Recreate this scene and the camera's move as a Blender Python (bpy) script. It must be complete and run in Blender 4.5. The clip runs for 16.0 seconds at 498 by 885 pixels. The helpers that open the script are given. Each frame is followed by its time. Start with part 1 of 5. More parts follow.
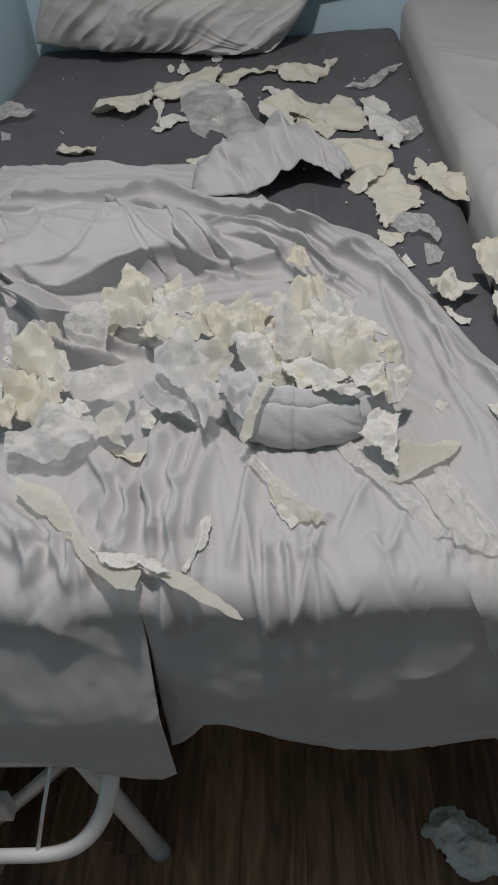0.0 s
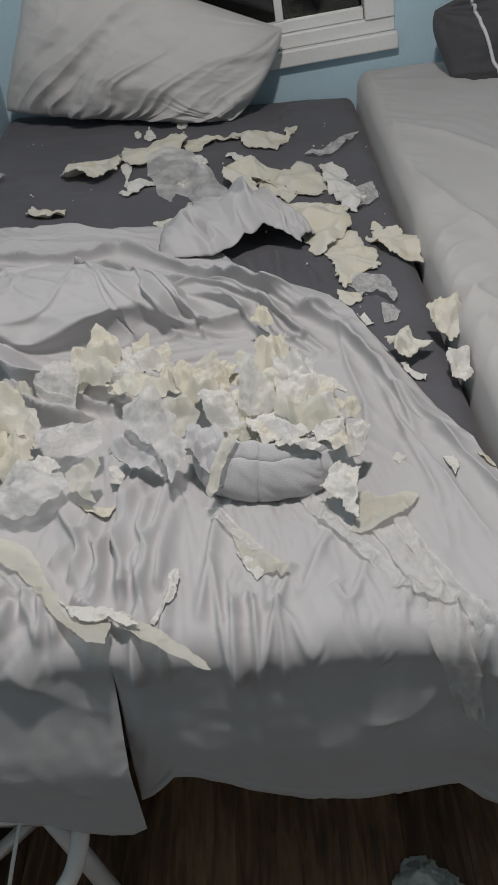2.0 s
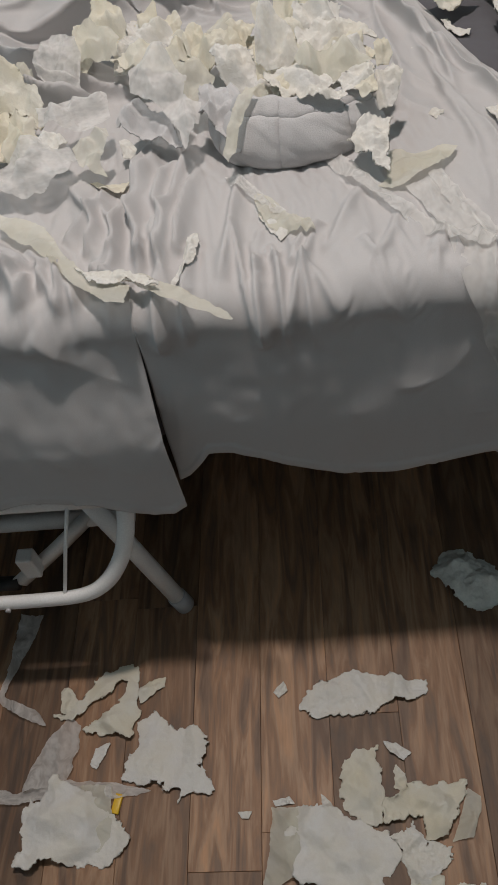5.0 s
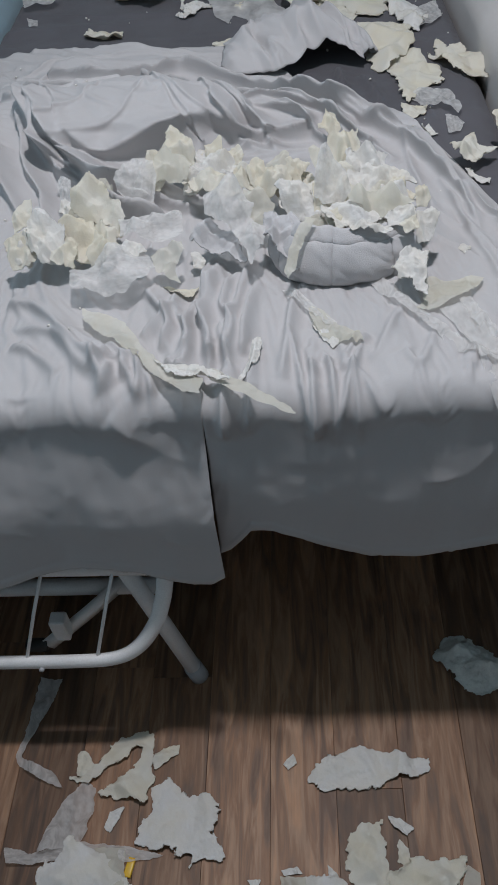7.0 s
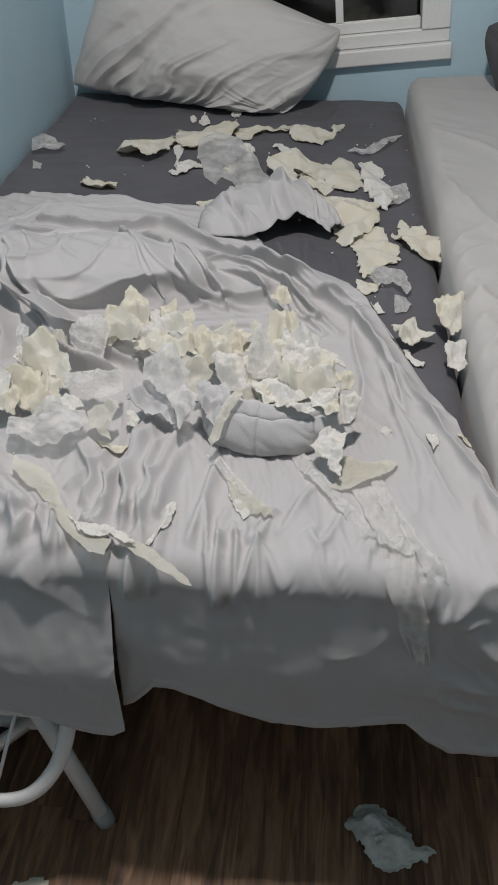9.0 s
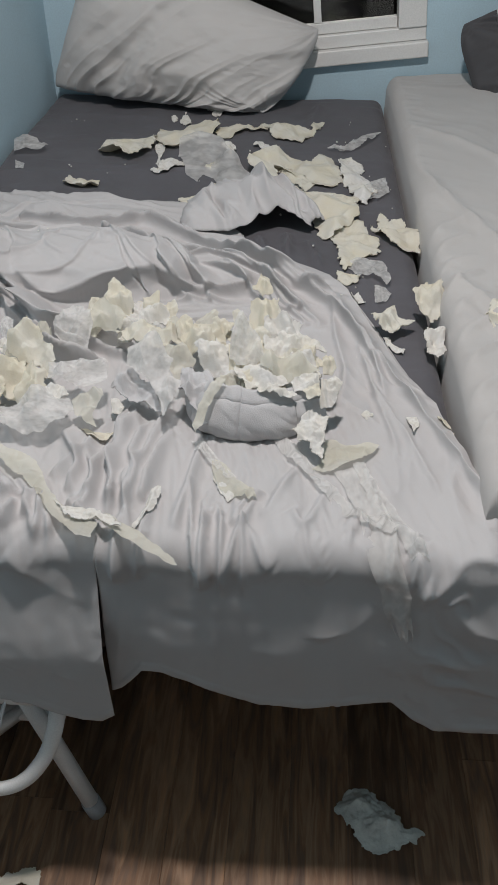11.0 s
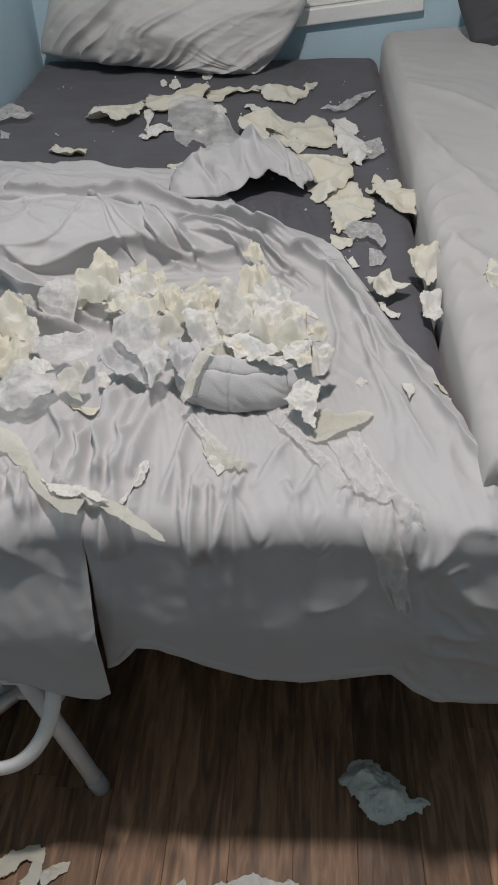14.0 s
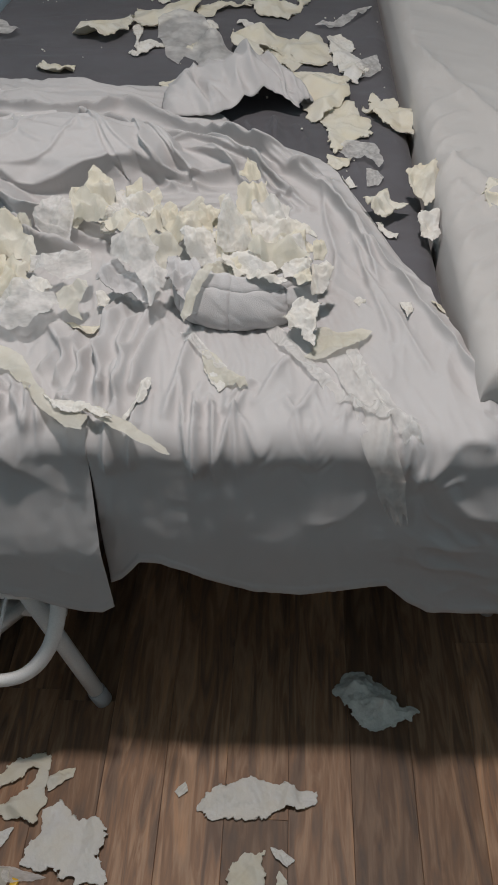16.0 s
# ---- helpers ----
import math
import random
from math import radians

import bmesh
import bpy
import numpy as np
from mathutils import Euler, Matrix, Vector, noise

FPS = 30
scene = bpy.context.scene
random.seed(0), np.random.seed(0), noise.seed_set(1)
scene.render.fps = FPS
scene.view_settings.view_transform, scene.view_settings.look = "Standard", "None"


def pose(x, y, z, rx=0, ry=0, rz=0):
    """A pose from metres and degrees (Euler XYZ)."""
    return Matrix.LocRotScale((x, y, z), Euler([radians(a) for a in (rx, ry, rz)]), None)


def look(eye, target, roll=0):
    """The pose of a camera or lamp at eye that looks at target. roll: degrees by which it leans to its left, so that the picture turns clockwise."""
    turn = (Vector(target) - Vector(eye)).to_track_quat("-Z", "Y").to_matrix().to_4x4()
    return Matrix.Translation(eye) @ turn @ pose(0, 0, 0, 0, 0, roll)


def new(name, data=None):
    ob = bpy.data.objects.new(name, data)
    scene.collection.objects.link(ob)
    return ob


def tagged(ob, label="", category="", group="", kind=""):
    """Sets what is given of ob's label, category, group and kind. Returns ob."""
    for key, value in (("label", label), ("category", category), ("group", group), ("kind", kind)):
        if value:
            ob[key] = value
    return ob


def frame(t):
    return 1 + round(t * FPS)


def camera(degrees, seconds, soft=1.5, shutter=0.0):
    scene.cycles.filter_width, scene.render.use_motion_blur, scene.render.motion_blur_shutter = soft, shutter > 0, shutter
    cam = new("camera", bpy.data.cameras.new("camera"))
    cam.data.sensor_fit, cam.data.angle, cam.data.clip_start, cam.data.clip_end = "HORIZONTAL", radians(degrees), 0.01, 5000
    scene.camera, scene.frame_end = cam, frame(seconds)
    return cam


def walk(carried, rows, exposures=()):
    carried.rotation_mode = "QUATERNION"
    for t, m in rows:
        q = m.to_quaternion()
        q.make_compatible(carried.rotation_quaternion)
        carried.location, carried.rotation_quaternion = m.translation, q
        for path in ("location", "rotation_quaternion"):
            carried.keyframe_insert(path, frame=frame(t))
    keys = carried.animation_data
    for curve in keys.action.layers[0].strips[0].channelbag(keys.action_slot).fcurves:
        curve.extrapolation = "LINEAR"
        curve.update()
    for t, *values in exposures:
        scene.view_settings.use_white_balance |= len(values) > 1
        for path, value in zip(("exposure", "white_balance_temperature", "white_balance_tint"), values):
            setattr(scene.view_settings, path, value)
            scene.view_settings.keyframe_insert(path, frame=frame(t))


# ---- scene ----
cam = camera(35.0, 16.0)
PATH = [
    (0, (0.13, 0.052, 1.332), (-0.012, 1.523, -0.016), -5.8),
    (0.5, (0.132, 0.045, 1.336), (0.004, 1.514, -0.015), -5.5),
    (1, (0.136, 0.038, 1.341), (0.02, 1.519, 0.002), -5.3),
    (1.5, (0.138, 0.031, 1.34), (0.029, 1.543, 0.035), -5.0),
    (2, (0.136, 0.03, 1.357), (0.078, 1.585, 0.1), -4.3),
    (2.5, (0.192, 0.028, 1.38), (0.234, 1.626, 0.179), -4.3),
    (3, (0.24, 0.017, 1.377), (0.405, 1.639, 0.217), -4.2),
    (3.5, (0.25, 0.014, 1.37), (0.441, 1.626, 0.202), -4.9),
    (4, (0.226, 0.02, 1.356), (0.305, 1.563, 0.086), -7.0),
    (4.5, (0.162, 0.006, 1.32), (0.085, 1.385, -0.126), -9.8),
    (5, (0.149, -0.048, 1.224), (-0.063, 1.147, -0.366), -12.7),
    (5.2, (0.136, -0.08, 1.2), (-0.089, 1.077, -0.416), -13.4),
    (7.3, (0.069, -0.122, 1.326), (-0.044, 1.301, -0.075), -4.4),
    (7.5, (0.078, -0.114, 1.332), (-0.026, 1.347, -0.03), -3.6),
    (8, (0.143, -0.105, 1.375), (0.024, 1.404, 0.067), -2.1),
    (8.5, (0.179, -0.109, 1.399), (0.043, 1.423, 0.121), -0.8),
    (9, (0.181, -0.089, 1.394), (0.045, 1.451, 0.125), 0.1),
    (9.5, (0.181, -0.101, 1.389), (0.054, 1.454, 0.137), 0.5),
    (12, (0.197, -0.12, 1.377), (0.104, 1.425, 0.111), -0.6),
    (12.5, (0.2, -0.118, 1.374), (0.096, 1.421, 0.101), -1.1),
    (13, (0.207, -0.107, 1.37), (0.088, 1.42, 0.084), -1.5),
    (13.5, (0.212, -0.099, 1.363), (0.086, 1.414, 0.061), -1.9),
    (14, (0.211, -0.096, 1.362), (0.086, 1.409, 0.051), -2.1),
    (14.5, (0.21, -0.089, 1.358), (0.09, 1.412, 0.042), -2.2),
    (15, (0.205, -0.084, 1.358), (0.095, 1.42, 0.044), -1.8),
    (15.5, (0.201, -0.097, 1.367), (0.101, 1.386, 0.028), -1.5),
    (16, (0.194, -0.125, 1.352), (0.107, 1.275, -0.075), -1.4),
]
EXPOSURES = [(0.0, -0.25, 6500, 10), (3.0, -0.2, 6500, 10), (3.8, -0.2, 6550, 10), (4.5, -0.14, 6850, 12), (5.2, -0.12, 6900, 12), (7.3, -0.12, 5950, 10), (8.2, -0.05, 6050, 10),
             (9.0, -0.05, 6500, 10), (12.0, 0.0, 6500, 10), (15.5, 0.0, 6550, 11), (16.0, -0.05, 6650, 11)]
walk(cam, [(t, look(eye, target, roll)) for t, eye, target, roll in PATH], EXPOSURES)
LAMP = 96.0


# ---- light ----
world = bpy.data.worlds.new("night")
scene.world = world
world.use_nodes = True
world.node_tree.nodes["Background"].inputs[0].default_value = (0.010, 0.012, 0.014, 1)
world.node_tree.nodes["Background"].inputs[1].default_value = 0.3
lamp = bpy.data.lights.new("ceiling_light", "SPOT")
lamp.shadow_soft_size, lamp.energy, lamp.color = 0.055, LAMP, (1.0, 0.93, 0.905)
lamp.spot_size, lamp.spot_blend = math.radians(156), 0.6
lamp_ob = new("ceiling_light", lamp)
lamp_ob.location = (0.12, 0.70, 2.46)


# ---- numeric noise ----
def vnoise(x, y, seed=0):
    x, y = np.asarray(x, float) + 57.3, np.asarray(y, float) + 91.7
    xi, yi = np.floor(x), np.floor(y)
    fx, fy = x - xi, y - yi
    fx, fy = fx * fx * (3 - 2 * fx), fy * fy * (3 - 2 * fy)

    def h(a, b):
        v = np.sin(a * 127.1 + b * 311.7 + seed * 74.7) * 43758.5453
        return 2 * (v - np.floor(v)) - 1
    return (h(xi, yi) * (1 - fx) + h(xi + 1, yi) * fx) * (1 - fy) + (h(xi, yi + 1) * (1 - fx) + h(xi + 1, yi + 1) * fx) * fy


def fbm(x, y, seed=0, octaves=4):
    return sum(vnoise(np.asarray(x) * 2 ** k, np.asarray(y) * 2 ** k, seed + 7 * k) * 0.5 ** k for k in range(octaves))


def ridged(x, y, seed=0, octaves=3):
    return sum((1 - 2 * np.abs(vnoise(np.asarray(x) * 2 ** k, np.asarray(y) * 2 ** k, seed + 5 * k))) * 0.5 ** k for k in range(octaves))


def smooth(a, b, x):
    t = np.clip((np.asarray(x, float) - a) / (b - a), 0, 1)
    return t * t * (3 - 2 * t)


# ---- materials ----
def material(name, color, rough=0.8, metal=0.0, variation=0.08, scale=6.0, bump=0.2, grain=900.0, second=None, sheen=0.0, alpha=1.0, transmit=0.0, speckle=0.2):
    """A surface with blotches, fine grain and bump."""
    mat = bpy.data.materials.new(name)
    mat.use_nodes = True
    nt = mat.node_tree
    bsdf = nt.nodes["Principled BSDF"]
    coord = nt.nodes.new("ShaderNodeTexCoord")
    n1 = nt.nodes.new("ShaderNodeTexNoise")
    n1.inputs["Scale"].default_value, n1.inputs["Detail"].default_value = scale, 5
    n2 = nt.nodes.new("ShaderNodeTexNoise")
    n2.inputs["Scale"].default_value, n2.inputs["Detail"].default_value = grain, 2
    for n in (n1, n2):
        nt.links.new(coord.outputs["Object"], n.inputs["Vector"])
    ramp = nt.nodes.new("ShaderNodeValToRGB")
    other = second or tuple(c * (1 - 2 * variation) for c in color)
    ramp.color_ramp.elements[0].position, ramp.color_ramp.elements[1].position = 0.33, 0.67
    ramp.color_ramp.elements[0].color, ramp.color_ramp.elements[1].color = (*other, 1), (*color, 1)
    nt.links.new(n1.outputs["Fac"], ramp.inputs["Fac"])
    mix = nt.nodes.new("ShaderNodeMixRGB")
    mix.blend_type, mix.inputs[0].default_value = "MULTIPLY", speckle
    nt.links.new(ramp.outputs["Color"], mix.inputs[1])
    nt.links.new(n2.outputs["Fac"], mix.inputs[2])
    gain = nt.nodes.new("ShaderNodeMixRGB")
    gain.blend_type, gain.inputs[0].default_value, gain.inputs[2].default_value = "MULTIPLY", 1.0, (1.1, 1.1, 1.1, 1)
    nt.links.new(mix.outputs["Color"], gain.inputs[1])
    nt.links.new(gain.outputs["Color"], bsdf.inputs["Base Color"])
    b = nt.nodes.new("ShaderNodeBump")
    b.inputs["Strength"].default_value, b.inputs["Distance"].default_value = bump, 0.002
    nt.links.new(n2.outputs["Fac"], b.inputs["Height"])
    nt.links.new(b.outputs["Normal"], bsdf.inputs["Normal"])
    bsdf.inputs["Roughness"].default_value, bsdf.inputs["Metallic"].default_value = rough, metal
    bsdf.inputs["Sheen Weight"].default_value, bsdf.inputs["Alpha"].default_value = sheen, alpha
    bsdf.inputs["Transmission Weight"].default_value = transmit
    return mat


def thin(name, color, clear, rough=0.6):
    """Sheer gauze or film: partly see-through, partly letting light in."""
    mat = material(name, color, rough, variation=0.05, scale=25, bump=0.05, grain=300, speckle=0.04)
    nt = mat.node_tree
    bsdf, out = nt.nodes["Principled BSDF"], nt.nodes["Material Output"]
    trans, tl, mix, mix2 = (nt.nodes.new("ShaderNode" + k) for k in ("BsdfTransparent", "BsdfTranslucent", "MixShader", "MixShader"))
    tl.inputs[0].default_value = (*color, 1)
    mix.inputs[0].default_value = 0.45
    nt.links.new(bsdf.outputs[0], mix.inputs[1])
    nt.links.new(tl.outputs[0], mix.inputs[2])
    wisps = nt.nodes.new("ShaderNodeTexNoise")
    wisps.inputs["Scale"].default_value, wisps.inputs["Detail"].default_value = 6, 2
    span = nt.nodes.new("ShaderNodeMapRange")
    span.inputs[1].default_value, span.inputs[2].default_value = 0.35, 0.65
    span.inputs[3].default_value, span.inputs[4].default_value = clear - 0.12, clear + 0.15
    nt.links.new(wisps.outputs["Fac"], span.inputs[0])
    nt.links.new(span.outputs[0], mix2.inputs[0])
    nt.links.new(mix.outputs[0], mix2.inputs[1])
    nt.links.new(trans.outputs[0], mix2.inputs[2])
    nt.links.new(mix2.outputs[0], out.inputs[0])
    return mat


def soft(name, color, second, through_light, scale, bump, clear=0.0):
    """Torn foam or film: blotched with yellow, lets some light through."""
    mat = material(name, color, 0.85, variation=0.05, scale=scale, bump=bump, grain=520, second=second, speckle=0.14)
    nt = mat.node_tree
    bsdf, out = nt.nodes["Principled BSDF"], nt.nodes["Material Output"]
    tl, mix = nt.nodes.new("ShaderNodeBsdfTranslucent"), nt.nodes.new("ShaderNodeMixShader")
    tl.inputs[0].default_value = (*second, 1)
    mix.inputs[0].default_value = through_light
    nt.links.new(bsdf.outputs[0], mix.inputs[1])
    nt.links.new(tl.outputs[0], mix.inputs[2])
    last = mix
    if clear:
        last = nt.nodes.new("ShaderNodeMixShader")
        last.inputs[0].default_value = clear
        nt.links.new(mix.outputs[0], last.inputs[1])
        nt.links.new(nt.nodes.new("ShaderNodeBsdfTransparent").outputs[0], last.inputs[2])
    nt.links.new(last.outputs[0], out.inputs[0])
    return mat


M_SHEET = material("light_grey_cotton", (0.515, 0.505, 0.505), 0.75, variation=0.03, scale=5, bump=0.15, grain=900, sheen=0.0)
M_RSHEET = material("pale_grey_cotton", (0.50, 0.485, 0.47), 0.8, variation=0.04, scale=4, bump=0.12, grain=1400, sheen=0.15)
M_PILLOW = material("grey_pillowcase", (0.54, 0.525, 0.51), 0.8, variation=0.03, scale=8, bump=0.12, grain=1400, sheen=0.1)
M_DARK = material("charcoal_cotton", (0.105, 0.103, 0.115), 0.85, variation=0.08, scale=7, bump=0.15, grain=1300, sheen=0.1)
M_DPIL = material("charcoal_pillowcase", (0.075, 0.075, 0.08), 0.85, variation=0.08, scale=7, bump=0.15, grain=1300)
M_PIPING = material("white_piping", (0.7, 0.7, 0.7), 0.7, grain=800)
M_WALL = material("blue_wall_paint", (0.46, 0.62, 0.70), 0.6, variation=0.03, scale=3, bump=0.25, grain=220)
M_CEIL = material("white_ceiling_paint", (0.84, 0.835, 0.82), 0.9, variation=0.02, scale=3, bump=0.2, grain=160)
M_TRIM = material("white_window_vinyl", (0.74, 0.74, 0.72), 0.4, variation=0.03, scale=9, bump=0.05, grain=300)
M_BLIND = material("white_blind_vinyl", (0.72, 0.72, 0.70), 0.5, variation=0.03, scale=9, bump=0.05, grain=300)
M_STEEL = material("white_powder_coat", (0.86, 0.86, 0.85), 0.35, variation=0.05, scale=18, bump=0.06, grain=400)
M_RUBBER = material("grey_plastic", (0.45, 0.45, 0.46), 0.55, grain=300)
M_BLACK = material("black_plastic", (0.02, 0.02, 0.02), 0.5, grain=300)
M_FOAM = soft("cream_latex_foam", (0.76, 0.745, 0.675), (0.755, 0.71, 0.575), 0.22, 22, 0.4)
M_PAD = soft("white_padding", (0.75, 0.745, 0.725), (0.745, 0.72, 0.65), 0.15, 26, 0.4)
M_SKIN = soft("cream_latex_film", (0.75, 0.74, 0.68), (0.76, 0.735, 0.62), 0.35, 20, 0.2, 0.2)
M_GAUZE = thin("sheer_gauze", (0.86, 0.85, 0.83), 0.28)
M_FABRIC = material("grey_cover_fabric", (0.56, 0.555, 0.56), 0.9, variation=0.08, scale=25, bump=0.4, grain=700)
M_RAG = material("grey_green_wadding", (0.80, 0.82, 0.77), 0.95, variation=0.15, scale=28, bump=0.5, grain=350)
M_YELLOW = material("yellow_plastic", (0.8, 0.5, 0.03), 0.4, grain=200)
M_UNDER = material("mattress_ticking", (0.35, 0.35, 0.36), 0.9, grain=700)


def wood_material():
    mat = bpy.data.materials.new("dark_wood_vinyl")
    mat.use_nodes = True
    nt = mat.node_tree
    bsdf = nt.nodes["Principled BSDF"]
    info, coord, mapping = nt.nodes.new("ShaderNodeObjectInfo"), nt.nodes.new("ShaderNodeTexCoord"), nt.nodes.new("ShaderNodeMapping")
    shift = nt.nodes.new("ShaderNodeVectorMath")
    shift.operation = "SCALE"
    shift.inputs[0].default_value = (13, 29, 7)
    nt.links.new(info.outputs["Random"], shift.inputs["Scale"])
    add = nt.nodes.new("ShaderNodeVectorMath")
    nt.links.new(coord.outputs["Object"], add.inputs[0])
    nt.links.new(shift.outputs[0], add.inputs[1])
    mapping.inputs["Scale"].default_value = (20, 2.4, 1)
    nt.links.new(add.outputs[0], mapping.inputs["Vector"])
    grain, streak = nt.nodes.new("ShaderNodeTexNoise"), nt.nodes.new("ShaderNodeTexNoise")
    grain.inputs["Scale"].default_value, grain.inputs["Detail"].default_value, grain.inputs["Distortion"].default_value = 2.2, 6, 1.2
    streak.inputs["Scale"].default_value, streak.inputs["Detail"].default_value = 11, 5
    nt.links.new(mapping.outputs[0], grain.inputs["Vector"])
    nt.links.new(mapping.outputs[0], streak.inputs["Vector"])
    ramp = nt.nodes.new("ShaderNodeValToRGB")
    els = ramp.color_ramp.elements
    els[0].position, els[0].color = 0.30, (0.17, 0.092, 0.054, 1)
    els[1].position, els[1].color = 0.70, (0.56, 0.31, 0.165, 1)
    els.new(0.5).color = (0.34, 0.18, 0.095, 1)
    els.new(0.40).color = (0.24, 0.145, 0.092, 1)
    els.new(0.60).color = (0.46, 0.28, 0.17, 1)
    nt.links.new(grain.outputs["Fac"], ramp.inputs["Fac"])
    tone = nt.nodes.new("ShaderNodeHueSaturation")
    vary = nt.nodes.new("ShaderNodeMapRange")
    vary.inputs[3].default_value, vary.inputs[4].default_value = 0.48, 1.2
    nt.links.new(info.outputs["Random"], vary.inputs[0])
    nt.links.new(vary.outputs[0], tone.inputs["Value"])
    mul = nt.nodes.new("ShaderNodeMixRGB")
    mul.blend_type, mul.inputs[0].default_value = "MULTIPLY", 0.5
    nt.links.new(ramp.outputs["Color"], mul.inputs[1])
    nt.links.new(streak.outputs["Fac"], mul.inputs[2])
    nt.links.new(mul.outputs["Color"], tone.inputs["Color"])
    nt.links.new(tone.outputs["Color"], bsdf.inputs["Base Color"])
    b = nt.nodes.new("ShaderNodeBump")
    b.inputs["Strength"].default_value, b.inputs["Distance"].default_value = 0.25, 0.001
    nt.links.new(streak.outputs["Fac"], b.inputs["Height"])
    nt.links.new(b.outputs["Normal"], bsdf.inputs["Normal"])
    bsdf.inputs["Roughness"].default_value = 0.55
    return mat


M_WOOD = wood_material()
M_GLASS = bpy.data.materials.new("window_glass")
M_GLASS.use_nodes = True
_g = M_GLASS.node_tree.nodes["Principled BSDF"]
_g.inputs["Base Color"].default_value = (0.9, 0.95, 0.93, 1)
_g.inputs["Roughness"].default_value, _g.inputs["Transmission Weight"].default_value, _g.inputs["IOR"].default_value = 0.02, 1.0, 1.5


# ---- mesh helpers ----
def link(name, me, mat, parent=None, label="", flat=False):
    me.materials.append(mat)
    if not flat:
        me.polygons.foreach_set("use_smooth", [True] * len(me.polygons))
    ob = new(name, me)
    if parent is not None:
        ob.parent = parent
    return tagged(ob, label)


def part(name, bm, mat, parent=None, label="", flat=False):
    me = bpy.data.meshes.new(name)
    bm.to_mesh(me)
    bm.free()
    return link(name, me, mat, parent, label, flat)


def grid_faces(n, m, start=0):
    i = np.arange(n * m).reshape(n, m) + start
    return np.stack([i[:-1, :-1], i[:-1, 1:], i[1:, 1:], i[1:, :-1]], -1).reshape(-1, 4)


def grid_data(name, grids):
    """One mesh from several grids of points, each of shape n x m x 3."""
    verts, faces, start = [], [], 0
    for g in grids:
        verts.append(g.reshape(-1, 3))
        faces.append(grid_faces(g.shape[0], g.shape[1], start))
        start += g.shape[0] * g.shape[1]
    me = bpy.data.meshes.new(name)
    me.from_pydata(np.concatenate(verts).tolist(), [], np.concatenate(faces).tolist())
    return me


def box_bm(x0, x1, y0, y1, z0, z1, bevel=0.0):
    bm = bmesh.new()
    bmesh.ops.create_cube(bm, size=1, matrix=Matrix.Translation(((x0 + x1) / 2, (y0 + y1) / 2, (z0 + z1) / 2)) @ Matrix.Diagonal((x1 - x0, y1 - y0, z1 - z0, 1)))
    if bevel:
        bmesh.ops.bevel(bm, geom=bm.edges[:], offset=bevel, segments=2, affect="EDGES", profile=0.5)
    return bm


def curve_points(ctrl, n):
    """Catmull-Rom through the control points."""
    c = np.asarray(ctrl, float)
    if len(c) == 2:
        return c[0] + (c[1] - c[0]) * np.linspace(0, 1, n)[:, None]
    p = np.concatenate([[2 * c[0] - c[1]], c, [2 * c[-1] - c[-2]]])
    out = []
    for t in np.linspace(0, len(c) - 1 - 1e-9, n):
        i = int(t)
        f = t - i
        a, b, d, e = p[i], p[i + 1], p[i + 2], p[i + 3]
        out.append(0.5 * (2 * b + (d - a) * f + (2 * a - 5 * b + 4 * d - e) * f * f + (3 * b - a - 3 * d + e) * f ** 3))
    return np.array(out)


def tube_data(name, pts, radius, sides=12, flatten=1.0, cap=True):
    pts = np.asarray(pts, float)
    tang = np.gradient(pts, axis=0)
    tang /= np.linalg.norm(tang, axis=1)[:, None]
    ref = np.array([0.0, 1.0, 0.0]) if abs(tang[0][1]) < 0.9 else np.array([1.0, 0, 0])
    rings = []
    for p, t in zip(pts, tang):
        a = np.cross(t, ref)
        a /= np.linalg.norm(a)
        b = np.cross(a, t)
        ang = np.linspace(0, 2 * np.pi, sides, endpoint=False)
        rings.append(p + radius * (np.cos(ang)[:, None] * a + flatten * np.sin(ang)[:, None] * b))
    rings = np.array(rings)
    n, m = rings.shape[:2]
    faces = [(i * m + j, i * m + (j + 1) % m, (i + 1) * m + (j + 1) % m, (i + 1) * m + j) for i in range(n - 1) for j in range(m)]
    if cap:
        faces += [tuple(range(m))[::-1], tuple((n - 1) * m + j for j in range(m))]
    me = bpy.data.meshes.new(name)
    me.from_pydata(rings.reshape(-1, 3).tolist(), [], faces)
    return me


# ---- room ----
X_L, X_R, Y_N, Y_F, Z_C = -0.59, 1.43, -1.65, 2.45, 2.5
WX0, WX1, WZ0, WZ1 = -0.33, 0.505, 0.838, 1.70
WIN = pose(0.54, 0, 0.80, 0, -6.0, 0) @ pose(-0.54, 0, -0.80)


def structure(name, bm, mat, label, category):
    return tagged(part(name, bm, mat, None, label, True), label, category, "", "structure")


